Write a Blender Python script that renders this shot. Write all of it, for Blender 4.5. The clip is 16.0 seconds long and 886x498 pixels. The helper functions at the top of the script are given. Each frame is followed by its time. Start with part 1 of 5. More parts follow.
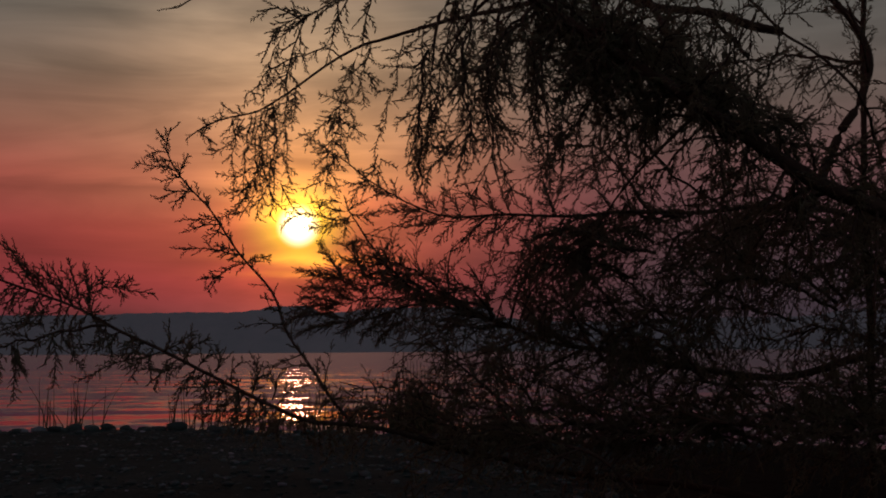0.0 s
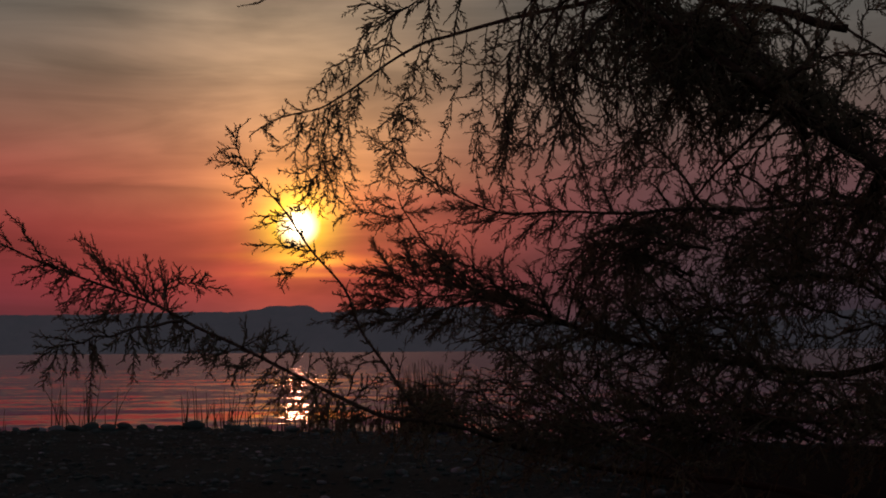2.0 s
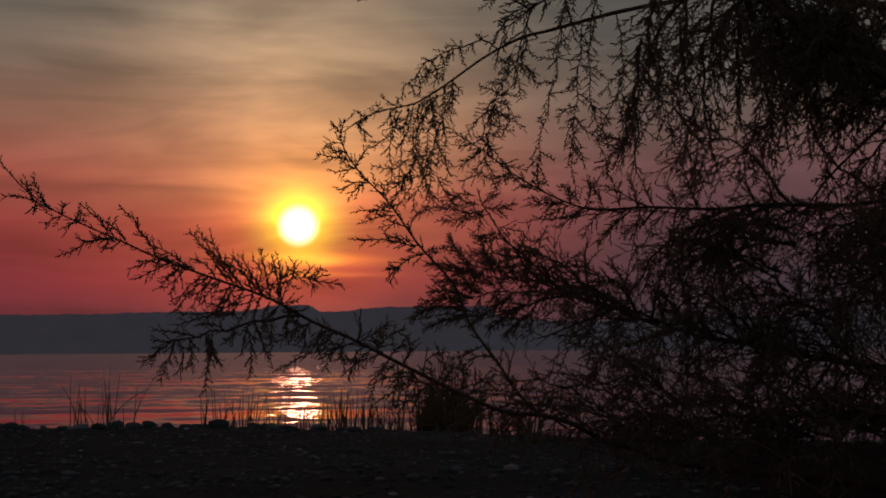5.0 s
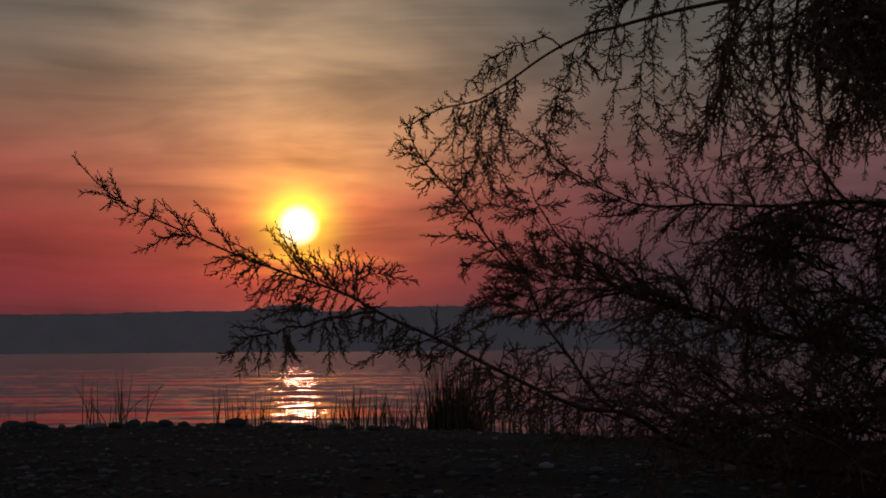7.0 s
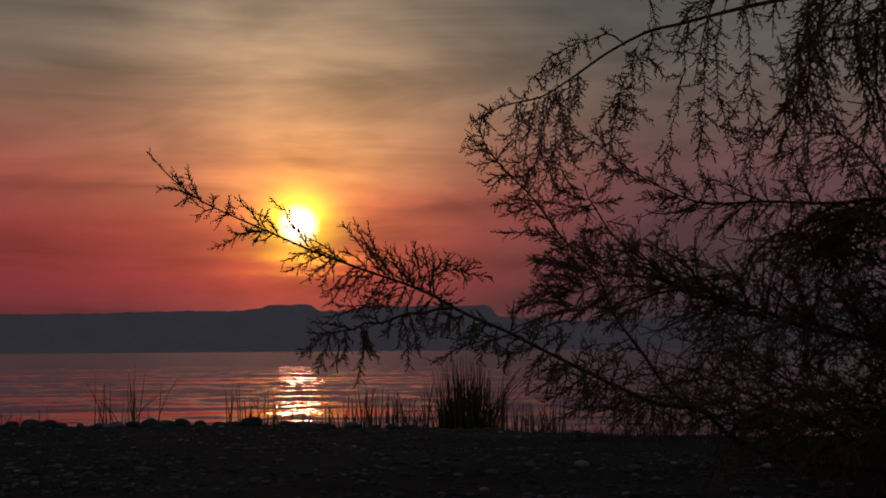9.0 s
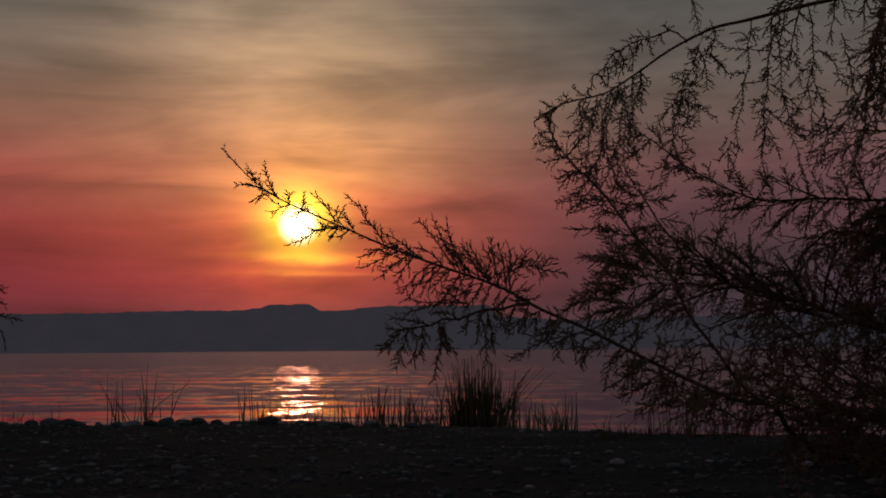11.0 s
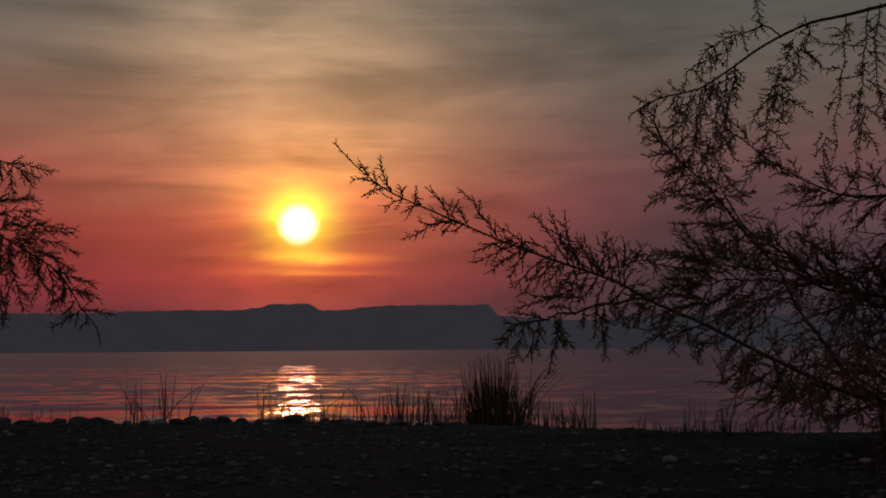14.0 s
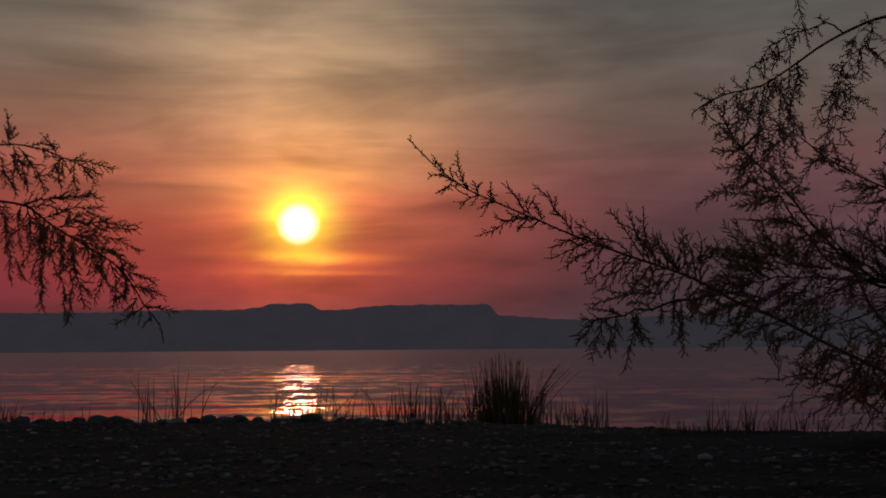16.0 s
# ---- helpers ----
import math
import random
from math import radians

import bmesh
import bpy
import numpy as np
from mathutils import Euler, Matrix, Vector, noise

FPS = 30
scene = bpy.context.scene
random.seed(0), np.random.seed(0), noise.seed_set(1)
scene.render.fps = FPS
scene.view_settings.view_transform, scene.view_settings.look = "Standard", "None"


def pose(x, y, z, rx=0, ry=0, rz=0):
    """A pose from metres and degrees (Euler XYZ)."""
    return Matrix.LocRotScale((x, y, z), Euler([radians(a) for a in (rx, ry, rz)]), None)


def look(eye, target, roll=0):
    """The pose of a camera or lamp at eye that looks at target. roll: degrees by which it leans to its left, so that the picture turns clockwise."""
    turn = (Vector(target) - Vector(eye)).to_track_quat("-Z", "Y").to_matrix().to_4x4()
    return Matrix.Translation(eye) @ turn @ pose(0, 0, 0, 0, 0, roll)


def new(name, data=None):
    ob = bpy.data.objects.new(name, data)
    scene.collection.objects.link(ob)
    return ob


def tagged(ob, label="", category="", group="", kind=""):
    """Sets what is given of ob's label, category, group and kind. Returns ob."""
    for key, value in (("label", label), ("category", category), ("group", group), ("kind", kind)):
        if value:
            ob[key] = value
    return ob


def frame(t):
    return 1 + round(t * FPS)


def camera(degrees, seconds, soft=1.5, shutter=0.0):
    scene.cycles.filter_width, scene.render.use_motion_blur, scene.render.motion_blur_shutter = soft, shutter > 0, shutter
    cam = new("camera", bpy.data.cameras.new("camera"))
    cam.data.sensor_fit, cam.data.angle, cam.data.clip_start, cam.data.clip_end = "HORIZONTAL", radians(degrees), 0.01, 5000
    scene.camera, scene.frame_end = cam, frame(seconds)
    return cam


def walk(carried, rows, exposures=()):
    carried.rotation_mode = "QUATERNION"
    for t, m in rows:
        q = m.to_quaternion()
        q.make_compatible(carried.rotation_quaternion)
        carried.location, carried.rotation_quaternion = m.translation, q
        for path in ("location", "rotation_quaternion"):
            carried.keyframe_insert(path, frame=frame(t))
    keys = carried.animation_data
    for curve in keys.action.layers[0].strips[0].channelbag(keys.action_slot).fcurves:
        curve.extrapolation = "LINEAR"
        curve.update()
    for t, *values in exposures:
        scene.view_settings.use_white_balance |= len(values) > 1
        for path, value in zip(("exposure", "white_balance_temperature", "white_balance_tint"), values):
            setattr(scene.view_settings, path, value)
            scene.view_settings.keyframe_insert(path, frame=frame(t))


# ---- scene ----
cam = camera(40.0, 16.0, soft=1.9)
# a slider close to the ground: one straight, even glide to the left, sinking a little; z = 0 is the lake
METRES, EYE, DROP, TILT, LEAN = 1.1, 1.0, 0.042, 4.81, 0.45
walk(cam, [(t, pose(-METRES * t / 16, 0, EYE - DROP * t / 16, 90 + TILT - 0.11 * t / 16, LEAN, 0)) for t in range(17)])

# ---------------------------------------------------------------- light
SUN_AZ, SUN_EL = -0.1181, 0.1030


class Nodes:
    """Short hand for node trees."""

    def __init__(self, tree):
        self.tree = tree

    def add(self, kind, operation=""):
        n = self.tree.nodes.new(kind)
        if operation:
            n.operation = operation
        return n

    def put(self, socket, value):
        if hasattr(value, "is_output"):
            self.tree.links.new(value, socket)
        else:
            socket.default_value = value

    def math(self, op, a, b=0.0, c=0.0):
        n = self.add("ShaderNodeMath", operation=op)
        for s, v in zip(n.inputs, (a, b, c)):
            self.put(s, v)
        return n.outputs[0]

    def span(self, value, a, b, lo=0.0, hi=1.0):
        n = self.add("ShaderNodeMapRange")
        n.interpolation_type = "SMOOTHSTEP"
        for s, v in zip(n.inputs, (value, a, b, lo, hi)):
            self.put(s, v)
        return n.outputs[0]

    def scaled(self, colour, k):
        n = self.add("ShaderNodeVectorMath", operation="SCALE")
        self.put(n.inputs[0], colour)
        self.put(n.inputs["Scale"], k)
        return n.outputs[0]

    def sum(self, a, b):
        n = self.add("ShaderNodeVectorMath", operation="ADD")
        self.put(n.inputs[0], a)
        self.put(n.inputs[1], b)
        return n.outputs[0]

    def times(self, a, b):
        n = self.add("ShaderNodeVectorMath", operation="MULTIPLY")
        self.put(n.inputs[0], a)
        self.put(n.inputs[1], b)
        return n.outputs[0]

    def xyz(self, x, y, z):
        n = self.add("ShaderNodeCombineXYZ")
        for s, v in zip(n.inputs, (x, y, z)):
            self.put(s, v)
        return n.outputs[0]

    def noise(self, vector, scale, detail=4.0, rough=0.5, distort=0.0):
        n = self.add("ShaderNodeTexNoise")
        self.put(n.inputs["Vector"], vector)
        n.inputs["Scale"].default_value = scale
        n.inputs["Detail"].default_value = detail
        n.inputs["Roughness"].default_value = rough
        n.inputs["Distortion"].default_value = distort
        return n.outputs["Fac"]

    def ramp(self, fac, stops):
        n = self.add("ShaderNodeValToRGB")
        self.put(n.inputs[0], fac)
        el = n.color_ramp.elements
        while len(el) < len(stops):
            el.new(0.5)
        for e, (p, c) in zip(el, stops):
            e.position, e.color = p, (*c, 1)
        return n.outputs[0]

    def mix(self, fac, a, b):
        n = self.add("ShaderNodeMix")
        n.data_type = "RGBA"
        self.put(n.inputs[0], fac)
        self.put(n.inputs[6], a)
        self.put(n.inputs[7], b)
        return n.outputs[2]


def srgb(r, g, b):
    return tuple(((v / 255 + 0.055) / 1.055) ** 2.4 if v > 10 else v / 255 / 12.92 for v in (r, g, b))


def sunset_sky():
    world = bpy.data.worlds.new("sunset_sky")
    scene.world = world
    world.use_nodes = True
    tree = world.node_tree
    tree.nodes.clear()
    n = Nodes(tree)
    way = n.add("ShaderNodeTexCoord").outputs["Generated"]
    sep = n.add("ShaderNodeSeparateXYZ")
    n.put(sep.inputs[0], way)
    x, y, z = sep.outputs
    el = n.math("ARCSINE", z)
    az = n.math("SUBTRACT", n.math("ARCTAN2", x, y), SUN_AZ)
    far = n.math("ABSOLUTE", az)
    # the evening gradient, from the red band on the horizon to grey overhead
    stops = ((0.00, (98, 46, 58)), (0.05, (106, 46, 57)), (0.10, (121, 46, 55)), (0.17, (136, 52, 55)), (0.24, (143, 70, 62)),
             (0.31, (132, 90, 75)), (0.38, (117, 98, 84)), (0.46, (104, 98, 89)), (0.53, (112, 92, 92)), (0.64, (130, 66, 84)), (1.0, (104, 58, 82)))
    aside = ((0.00, (58, 51, 59)), (0.06, (60, 49, 57)), (0.12, (70, 52, 59)), (0.18, (88, 59, 64)), (0.25, (103, 71, 70)),
             (0.33, (104, 88, 80)), (0.40, (97, 90, 83)), (0.48, (88, 87, 82)), (0.53, (91, 84, 83)), (0.64, (112, 80, 88)), (1.0, (98, 70, 82)))
    height = n.math("DIVIDE", el, 0.6)
    base = n.mix(n.span(az, -0.04, 0.31), n.ramp(height, [(p, srgb(*c)) for p, c in stops]), n.ramp(height, [(p, srgb(*c)) for p, c in aside]))
    # unseen violet band above the afterglow, added for the water to mirror; grey overhead
    base = n.mix(n.span(el, 0.5, 0.75), base, (*srgb(46, 49, 53), 1))
    # the unseen dusk side is made brighter and bluer, as fill light
    base = n.scaled(base, n.math("MULTIPLY", n.span(far, 0.5, 2.4, 0.95, 1.5), n.span(az, -0.16, 0.0, 0.92, 1.0)))
    base = n.times(base, n.mix(n.span(far, 0.7, 2.4), (1.0, 1.0, 1.0, 1), (0.64, 1.06, 1.12, 1)))
    # thin streaks of cloud
    streak = n.noise(n.xyz(n.math("MULTIPLY", az, 3.6), n.math("MULTIPLY", n.math("SUBTRACT", el, n.math("MULTIPLY", az, 0.01)), 26.0), 3.7), 1.0, 6.0, 0.58, 0.6)
    veil = n.noise(n.xyz(n.math("MULTIPLY", az, 5.0), n.math("MULTIPLY", n.math("SUBTRACT", el, n.math("MULTIPLY", az, 0.04)), 13.0), 8.1), 1.0, 3.0, 0.55, 0.5)
    cloud = n.math("ADD", n.math("MULTIPLY", n.span(streak, 0.3, 0.7, -0.5, 0.5), 0.34), n.math("MULTIPLY", n.span(veil, 0.3, 0.7, -0.5, 0.5), 0.35))
    up = n.math("SUBTRACT", el, SUN_EL)
    # longer bands, lighter and darker: how high over the sun, how far to its side, how thick, how long, how strong
    for high, side, thick, long, k in ((0.165, -0.19, 0.008, 0.08, -0.24), (0.139, -0.17, 0.006, 0.09, 0.16), (0.117, -0.14, 0.007, 0.10, -0.15), (0.168, -0.09, 0.006, 0.03, 0.16), (0.146, 0.22, 0.018, 0.13, -0.11),
                                       (0.078, 0.08, 0.008, 0.08, 0.12), (0.015, 0.11, 0.006, 0.07, -0.20), (0.040, -0.10, 0.007, 0.12, 0.14), (0.028, -0.10, 0.004, 0.08, -0.12), (0.0, 0.12, 0.004, 0.05, 0.12), (0.10, 0.18, 0.006, 0.10, 0.08)):
        d = n.math("DIVIDE", n.math("SUBTRACT", n.math("ADD", up, n.math("MULTIPLY", n.math("SUBTRACT", streak, 0.5), 0.03)), high), thick)
        wide = n.math("DIVIDE", n.math("SUBTRACT", az, side), long)
        cloud = n.math("ADD", cloud, n.math("MULTIPLY", n.math("EXPONENT", n.math("MULTIPLY", n.math("ADD", n.math("MULTIPLY", d, d), n.math("MULTIPLY", wide, wide)), -1.0)), k))
    base = n.times(n.scaled(base, n.math("ADD", 1.0, cloud)), (1.0, 1.0, 1.05))
    # the light around the sun
    near2 = n.math("ADD", n.math("MULTIPLY", az, az), n.math("MULTIPLY", up, up))
    wide2 = n.math("ADD", n.math("MULTIPLY", n.math("MULTIPLY", az, az), 0.55), n.math("MULTIPLY", n.math("ADD", up, 0.01), n.math("ADD", up, 0.01)))
    column2 = n.math("ADD", n.math("MULTIPLY", n.math("MULTIPLY", az, az), 1.6), n.math("MULTIPLY", n.math("MULTIPLY", n.math("SUBTRACT", up, 0.14), n.math("SUBTRACT", up, 0.14)), 1.3))
    plume2 = n.math("ADD", n.math("MULTIPLY", n.math("MULTIPLY", n.math("SUBTRACT", az, 0.025), n.math("SUBTRACT", az, 0.025)), 0.6), n.math("MULTIPLY", n.math("SUBTRACT", up, 0.05), n.math("SUBTRACT", up, 0.05)))

    def halo(d2, width, colour, k):
        return n.scaled(colour, n.math("MULTIPLY", n.math("EXPONENT", n.math("MULTIPLY", d2, -1 / width ** 2)), k))

    light = n.sum(halo(near2, 0.0215, (1.0, 0.74, 0.01), 2.3), halo(near2, 0.055, (1.0, 0.37, 0.02), 0.66))
    light = n.sum(light, halo(wide2, 0.12, (1.0, 0.21, 0.03), 0.19))
    light = n.sum(light, halo(column2, 0.17, (1.0, 0.60, 0.29), 0.215))
    light = n.sum(light, halo(plume2, 0.075, (1.0, 0.60, 0.10), 0.12))
    # lower down the air is thick and red
    light = n.scaled(light, n.span(up, -0.07, -0.015, 0.5, 1.0))
    light = n.times(light, n.mix(n.span(up, -0.05, 0.0), (1.0, 0.58, 0.7, 1), (1.0, 1.0, 1.0, 1)))
    for low, thick, k in ((-0.0275, 0.0036, 0.85), (-0.0395, 0.0026, 0.32)):
        d = n.math("DIVIDE", n.math("SUBTRACT", n.math("ADD", up, n.math("MULTIPLY", n.math("SUBTRACT", streak, 0.5), 0.02)), low), thick)
        wide = n.math("DIVIDE", n.math("SUBTRACT", az, 0.008), 0.05)
        light = n.sum(light, n.scaled((1.0, 0.46, 0.02), n.math("MULTIPLY", n.math("EXPONENT", n.math("MULTIPLY", n.math("ADD", n.math("MULTIPLY", d, d), n.math("MULTIPLY", wide, wide)), -1.0)), k)))
    # a red layer of haze lies from a little above the sun down to the hills
    brim = n.math("ADD", n.math("SUBTRACT", up, n.math("MULTIPLY", az, 0.08)), n.math("MULTIPLY", n.math("SUBTRACT", veil, 0.5), 0.05))
    haze = n.math("MULTIPLY", n.span(brim, 0.0, 0.04, 1.0, 0.0), n.math("MULTIPLY", n.span(up, -0.085, -0.05), n.span(far, 0.14, 0.38, 1.0, 0.0)))
    base = n.times(base, n.mix(haze, (1.0, 1.0, 1.0, 1), (1.05, 0.78, 0.88, 1)))
    light = n.times(light, n.mix(n.math("MULTIPLY", haze, n.span(n.math("SQRT", near2), 0.03, 0.06)), (1.0, 1.0, 1.0, 1), (1.0, 0.66, 0.8, 1)))
    light = n.scaled(light, n.math("MAXIMUM", 0.2, n.math("ADD", 1.0, n.math("MULTIPLY", cloud, 1.6))))
    away = n.math("SQRT", near2)
    disc = n.sum(n.scaled((1.0, 0.92, 0.80), n.span(away, 0.0070, 0.0198, 1.55, 0.0)), n.scaled((1.0, 0.80, 0.62), n.span(away, 0.006, 0.010, 4.0, 0.0)))
    glow = n.add("ShaderNodeBackground")
    n.put(glow.inputs[0], n.sum(n.sum(base, light), disc))
    glow.inputs[1].default_value = 1.0
    air = n.add("ShaderNodeTexSky")
    air.sky_type, air.sun_disc = "NISHITA", False
    air.sun_elevation, air.sun_rotation, air.dust_density = SUN_EL, SUN_AZ, 4.0
    blue = n.add("ShaderNodeBackground")
    n.put(blue.inputs[0], air.outputs[0])
    blue.inputs[1].default_value = 0.0006
    both = n.add("ShaderNodeAddShader")
    n.put(both.inputs[0], glow.outputs[0])
    n.put(both.inputs[1], blue.outputs[0])
    n.put(n.add("ShaderNodeOutputWorld").inputs[0], both.outputs[0])


sunset_sky()
lamp = bpy.data.lights.new("sun", "SUN")
lamp.energy, lamp.angle, lamp.color = 0.04, radians(1.6), (1.0, 0.36, 0.20)
sun = new("sun", lamp)
sun_way = Vector((math.sin(SUN_AZ) * math.cos(SUN_EL), math.cos(SUN_AZ) * math.cos(SUN_EL), math.sin(SUN_EL)))
sun.matrix_world = look(sun_way * 50, (0, 0, 0))


# ---------------------------------------------------------------- materials
def material(name, build, roughness=0.8, specular=0.3):
    m = bpy.data.materials.new(name)
    m.use_nodes = True
    n = Nodes(m.node_tree)
    b = m.node_tree.nodes["Principled BSDF"]
    b.inputs["Roughness"].default_value = roughness
    b.inputs["Specular IOR Level"].default_value = specular
    build(n, b)
    return m


def bumped(n, b, height, strength, distance):
    bump = n.add("ShaderNodeBump")
    bump.inputs["Strength"].default_value = strength
    bump.inputs["Distance"].default_value = distance
    n.put(bump.inputs["Height"], height)
    n.put(b.inputs["Normal"], bump.outputs[0])


def place(n):
    return n.add("ShaderNodeTexCoord").outputs["Object"]


def bark_look(n, b):
    p = place(n)
    grain = n.noise(p, 60, 5, 0.6)
    n.put(b.inputs["Base Color"], n.ramp(n.math("ADD", n.math("MULTIPLY", grain, 0.6), n.math("MULTIPLY", n.noise(p, 7, 3), 0.4)), [(0.3, (0.03, 0.02, 0.014)), (0.55, (0.075, 0.05, 0.035)), (0.75, (0.14, 0.105, 0.08))]))
    bumped(n, b, n.noise(p, 120, 4, 0.6), 0.7, 0.004)


def twig_look(low, high):
    def build(n, b):
        r = n.add("ShaderNodeNewGeometry").outputs["Random Per Island"]
        f = n.math("ADD", n.math("MULTIPLY", r, 0.6), n.math("MULTIPLY", n.noise(place(n), 5, 3), 0.4))
        n.put(b.inputs["Base Color"], n.ramp(f, [(0.15, low), (0.85, high)]))
    return build


def stone_look(n, b):
    geo = n.add("ShaderNodeNewGeometry").outputs["Random Per Island"]
    ob = n.add("ShaderNodeObjectInfo").outputs["Random"]
    p = place(n)
    pick = n.math("FRACT", n.math("ADD", geo, n.math("MULTIPLY", ob, 7.3)))
    tone = n.ramp(pick, [(0.0, (0.036, 0.060, 0.054)), (0.60, (0.080, 0.120, 0.108)), (0.92, (0.155, 0.210, 0.195)), (0.975, (0.22, 0.25, 0.26)), (1.0, (0.48, 0.50, 0.52))])
    n.put(b.inputs["Base Color"], n.mix(n.span(n.noise(p, 35, 5, 0.6), 0.35, 0.7), tone, n.scaled(tone, 0.6)))
    bumped(n, b, n.noise(p, 90, 4, 0.6), 0.5, 0.004)


def gravel_look(n, b):
    p = place(n)
    f = n.math("ADD", n.math("MULTIPLY", n.noise(p, 45, 5, 0.65), 0.6), n.math("MULTIPLY", n.noise(p, 1.3, 4), 0.4))
    n.put(b.inputs["Base Color"], n.ramp(f, [(0.3, (0.013, 0.025, 0.022)), (0.55, (0.036, 0.062, 0.056)), (0.75, (0.080, 0.125, 0.115))]))
    sep = n.add("ShaderNodeSeparateXYZ")
    n.put(sep.inputs[0], p)
    # fallen needles under the tree, with the tree's shade painted in
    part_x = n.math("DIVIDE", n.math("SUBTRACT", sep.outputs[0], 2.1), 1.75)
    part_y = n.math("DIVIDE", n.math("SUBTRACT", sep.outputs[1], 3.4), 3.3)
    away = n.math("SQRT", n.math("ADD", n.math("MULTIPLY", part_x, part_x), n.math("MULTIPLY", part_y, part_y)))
    shaded_litter = n.span(n.math("ADD", away, n.math("MULTIPLY", n.noise(p, 2.5, 4), 0.4)), 1.05, 1.35, 1.0, 0.0)
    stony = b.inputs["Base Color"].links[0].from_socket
    n.put(b.inputs["Base Color"], n.mix(shaded_litter, stony, (0.007, 0.0075, 0.006, 1)))
    bumped(n, b, n.math("ADD", n.noise(p, 30, 5, 0.7), n.math("MULTIPLY", n.noise(p, 9, 3), 1.5)), 1.0, 0.02)


def water_look(n, b):
    p = place(n)

    def tilt(scale, detail, steep, across):
        m = n.add("ShaderNodeMapping")
        n.put(m.inputs["Vector"], p)
        m.inputs["Scale"].default_value = (across, 1.0, 1.0)
        t = n.add("ShaderNodeTexNoise")
        n.put(t.inputs["Vector"], m.outputs[0])
        t.inputs["Scale"].default_value, t.inputs["Detail"].default_value, t.inputs["Roughness"].default_value = scale, detail, 0.5
        c = n.sum(t.outputs["Color"], (-0.5, -0.5, -0.5))
        return n.times(c, (steep * 2.6, steep, 0.0))

    lane = n.add("ShaderNodeMapping")
    n.put(lane.inputs["Vector"], p)
    lane.inputs["Scale"].default_value = (0.45, 2.2, 1.0)
    # lanes of smooth and of ruffled water, narrow and wide
    whole = n.add("ShaderNodeSeparateXYZ")
    n.put(whole.inputs[0], p)
    # calmer close to the shore, ruffled far out
    calm = n.math("ADD", n.span(whole.outputs[1], 14.0, 30.0, -0.05, 0.0), n.span(whole.outputs[1], 35.0, 120.0, 0.0, 0.13))
    # short wavelets that break the lanes up
    short = n.add("ShaderNodeMapping")
    n.put(short.inputs["Vector"], p)
    short.inputs["Scale"].default_value = (1.3, 0.7, 1.0)
    wavelet = n.math("MULTIPLY", n.math("SUBTRACT", n.noise(short.outputs[0], 1.0, 2), 0.49), 0.45)
    ruffle = n.span(n.math("ADD", n.math("ADD", n.noise(lane.outputs[0], 0.2, 6, 0.8), calm), wavelet), 0.36, 0.52)
    slope = n.sum(n.sum(tilt(1.7, 1, 0.075, 0.3), tilt(4.5, 1, 0.13, 1.3)), n.sum(tilt(0.35, 1, 0.03, 0.2), tilt(0.08, 1, 0.02, 0.2)))
    sep = n.add("ShaderNodeSeparateXYZ")
    n.put(sep.inputs[0], slope)
    # at so low an angle only the facets that lean towards the shore are seen
    facet = n.xyz(sep.outputs[0], n.math("SUBTRACT", n.math("MULTIPLY", ruffle, -0.148), n.math("ABSOLUTE", sep.outputs[1])), 1.0)
    up = n.add("ShaderNodeVectorMath", operation="NORMALIZE")
    n.put(up.inputs[0], facet)
    # a mirror over dark violet depths; the pink of its reflections is tinted in
    deep = n.add("ShaderNodeBsdfDiffuse")
    deep.inputs[0].default_value = (0.050, 0.048, 0.080, 1)
    mirror = n.add("ShaderNodeBsdfGlossy")
    mirror.inputs["Color"].default_value = (1.0, 0.82, 0.92, 1)
    mirror.inputs["Roughness"].default_value = 0.02
    n.put(mirror.inputs["Normal"], up.outputs[0])
    share = n.add("ShaderNodeFresnel")
    share.inputs["IOR"].default_value = 1.33
    n.put(share.inputs["Normal"], up.outputs[0])
    both = n.add("ShaderNodeMixShader")
    n.put(both.inputs[0], share.outputs[0])
    n.put(both.inputs[1], deep.outputs[0])
    n.put(both.inputs[2], mirror.outputs[0])
    n.put(n.tree.nodes["Material Output"].inputs[0], both.outputs[0])


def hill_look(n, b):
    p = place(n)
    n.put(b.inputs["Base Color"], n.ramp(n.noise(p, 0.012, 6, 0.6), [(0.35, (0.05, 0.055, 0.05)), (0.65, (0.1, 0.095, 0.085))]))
    # the haze of the air between is put in as a faint bluish glow
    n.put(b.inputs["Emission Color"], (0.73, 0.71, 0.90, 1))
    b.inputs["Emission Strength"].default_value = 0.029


def leaf_look(n, b):
    twig_look((0.15, 0.16, 0.10), (0.32, 0.31, 0.21))(n, b)
    thin = n.add("ShaderNodeBsdfTranslucent")
    thin.inputs[0].default_value = (0.46, 0.38, 0.26, 1)
    both = n.add("ShaderNodeMixShader")
    both.inputs[0].default_value = 0.6
    n.put(both.inputs[1], b.outputs[0])
    n.put(both.inputs[2], thin.outputs[0])
    n.put(n.tree.nodes["Material Output"].inputs[0], both.outputs[0])


BARK = material("tamarisk_bark", bark_look, 0.9, 0.15)
LEAF = material("tamarisk_leaf", leaf_look, 0.75, 0.2)
REED = material("dry_reed", twig_look((0.06, 0.05, 0.025), (0.16, 0.13, 0.07)), 0.7, 0.25)
GRASS = material("shore_grass", twig_look((0.03, 0.035, 0.014), (0.1, 0.09, 0.04)), 0.7, 0.25)
STONE = material("beach_stone", stone_look, 0.75, 0.2)
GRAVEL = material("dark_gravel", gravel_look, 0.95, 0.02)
WATER = material("lake_water", water_look, 0.02, 0.5)
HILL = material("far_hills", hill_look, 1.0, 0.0)


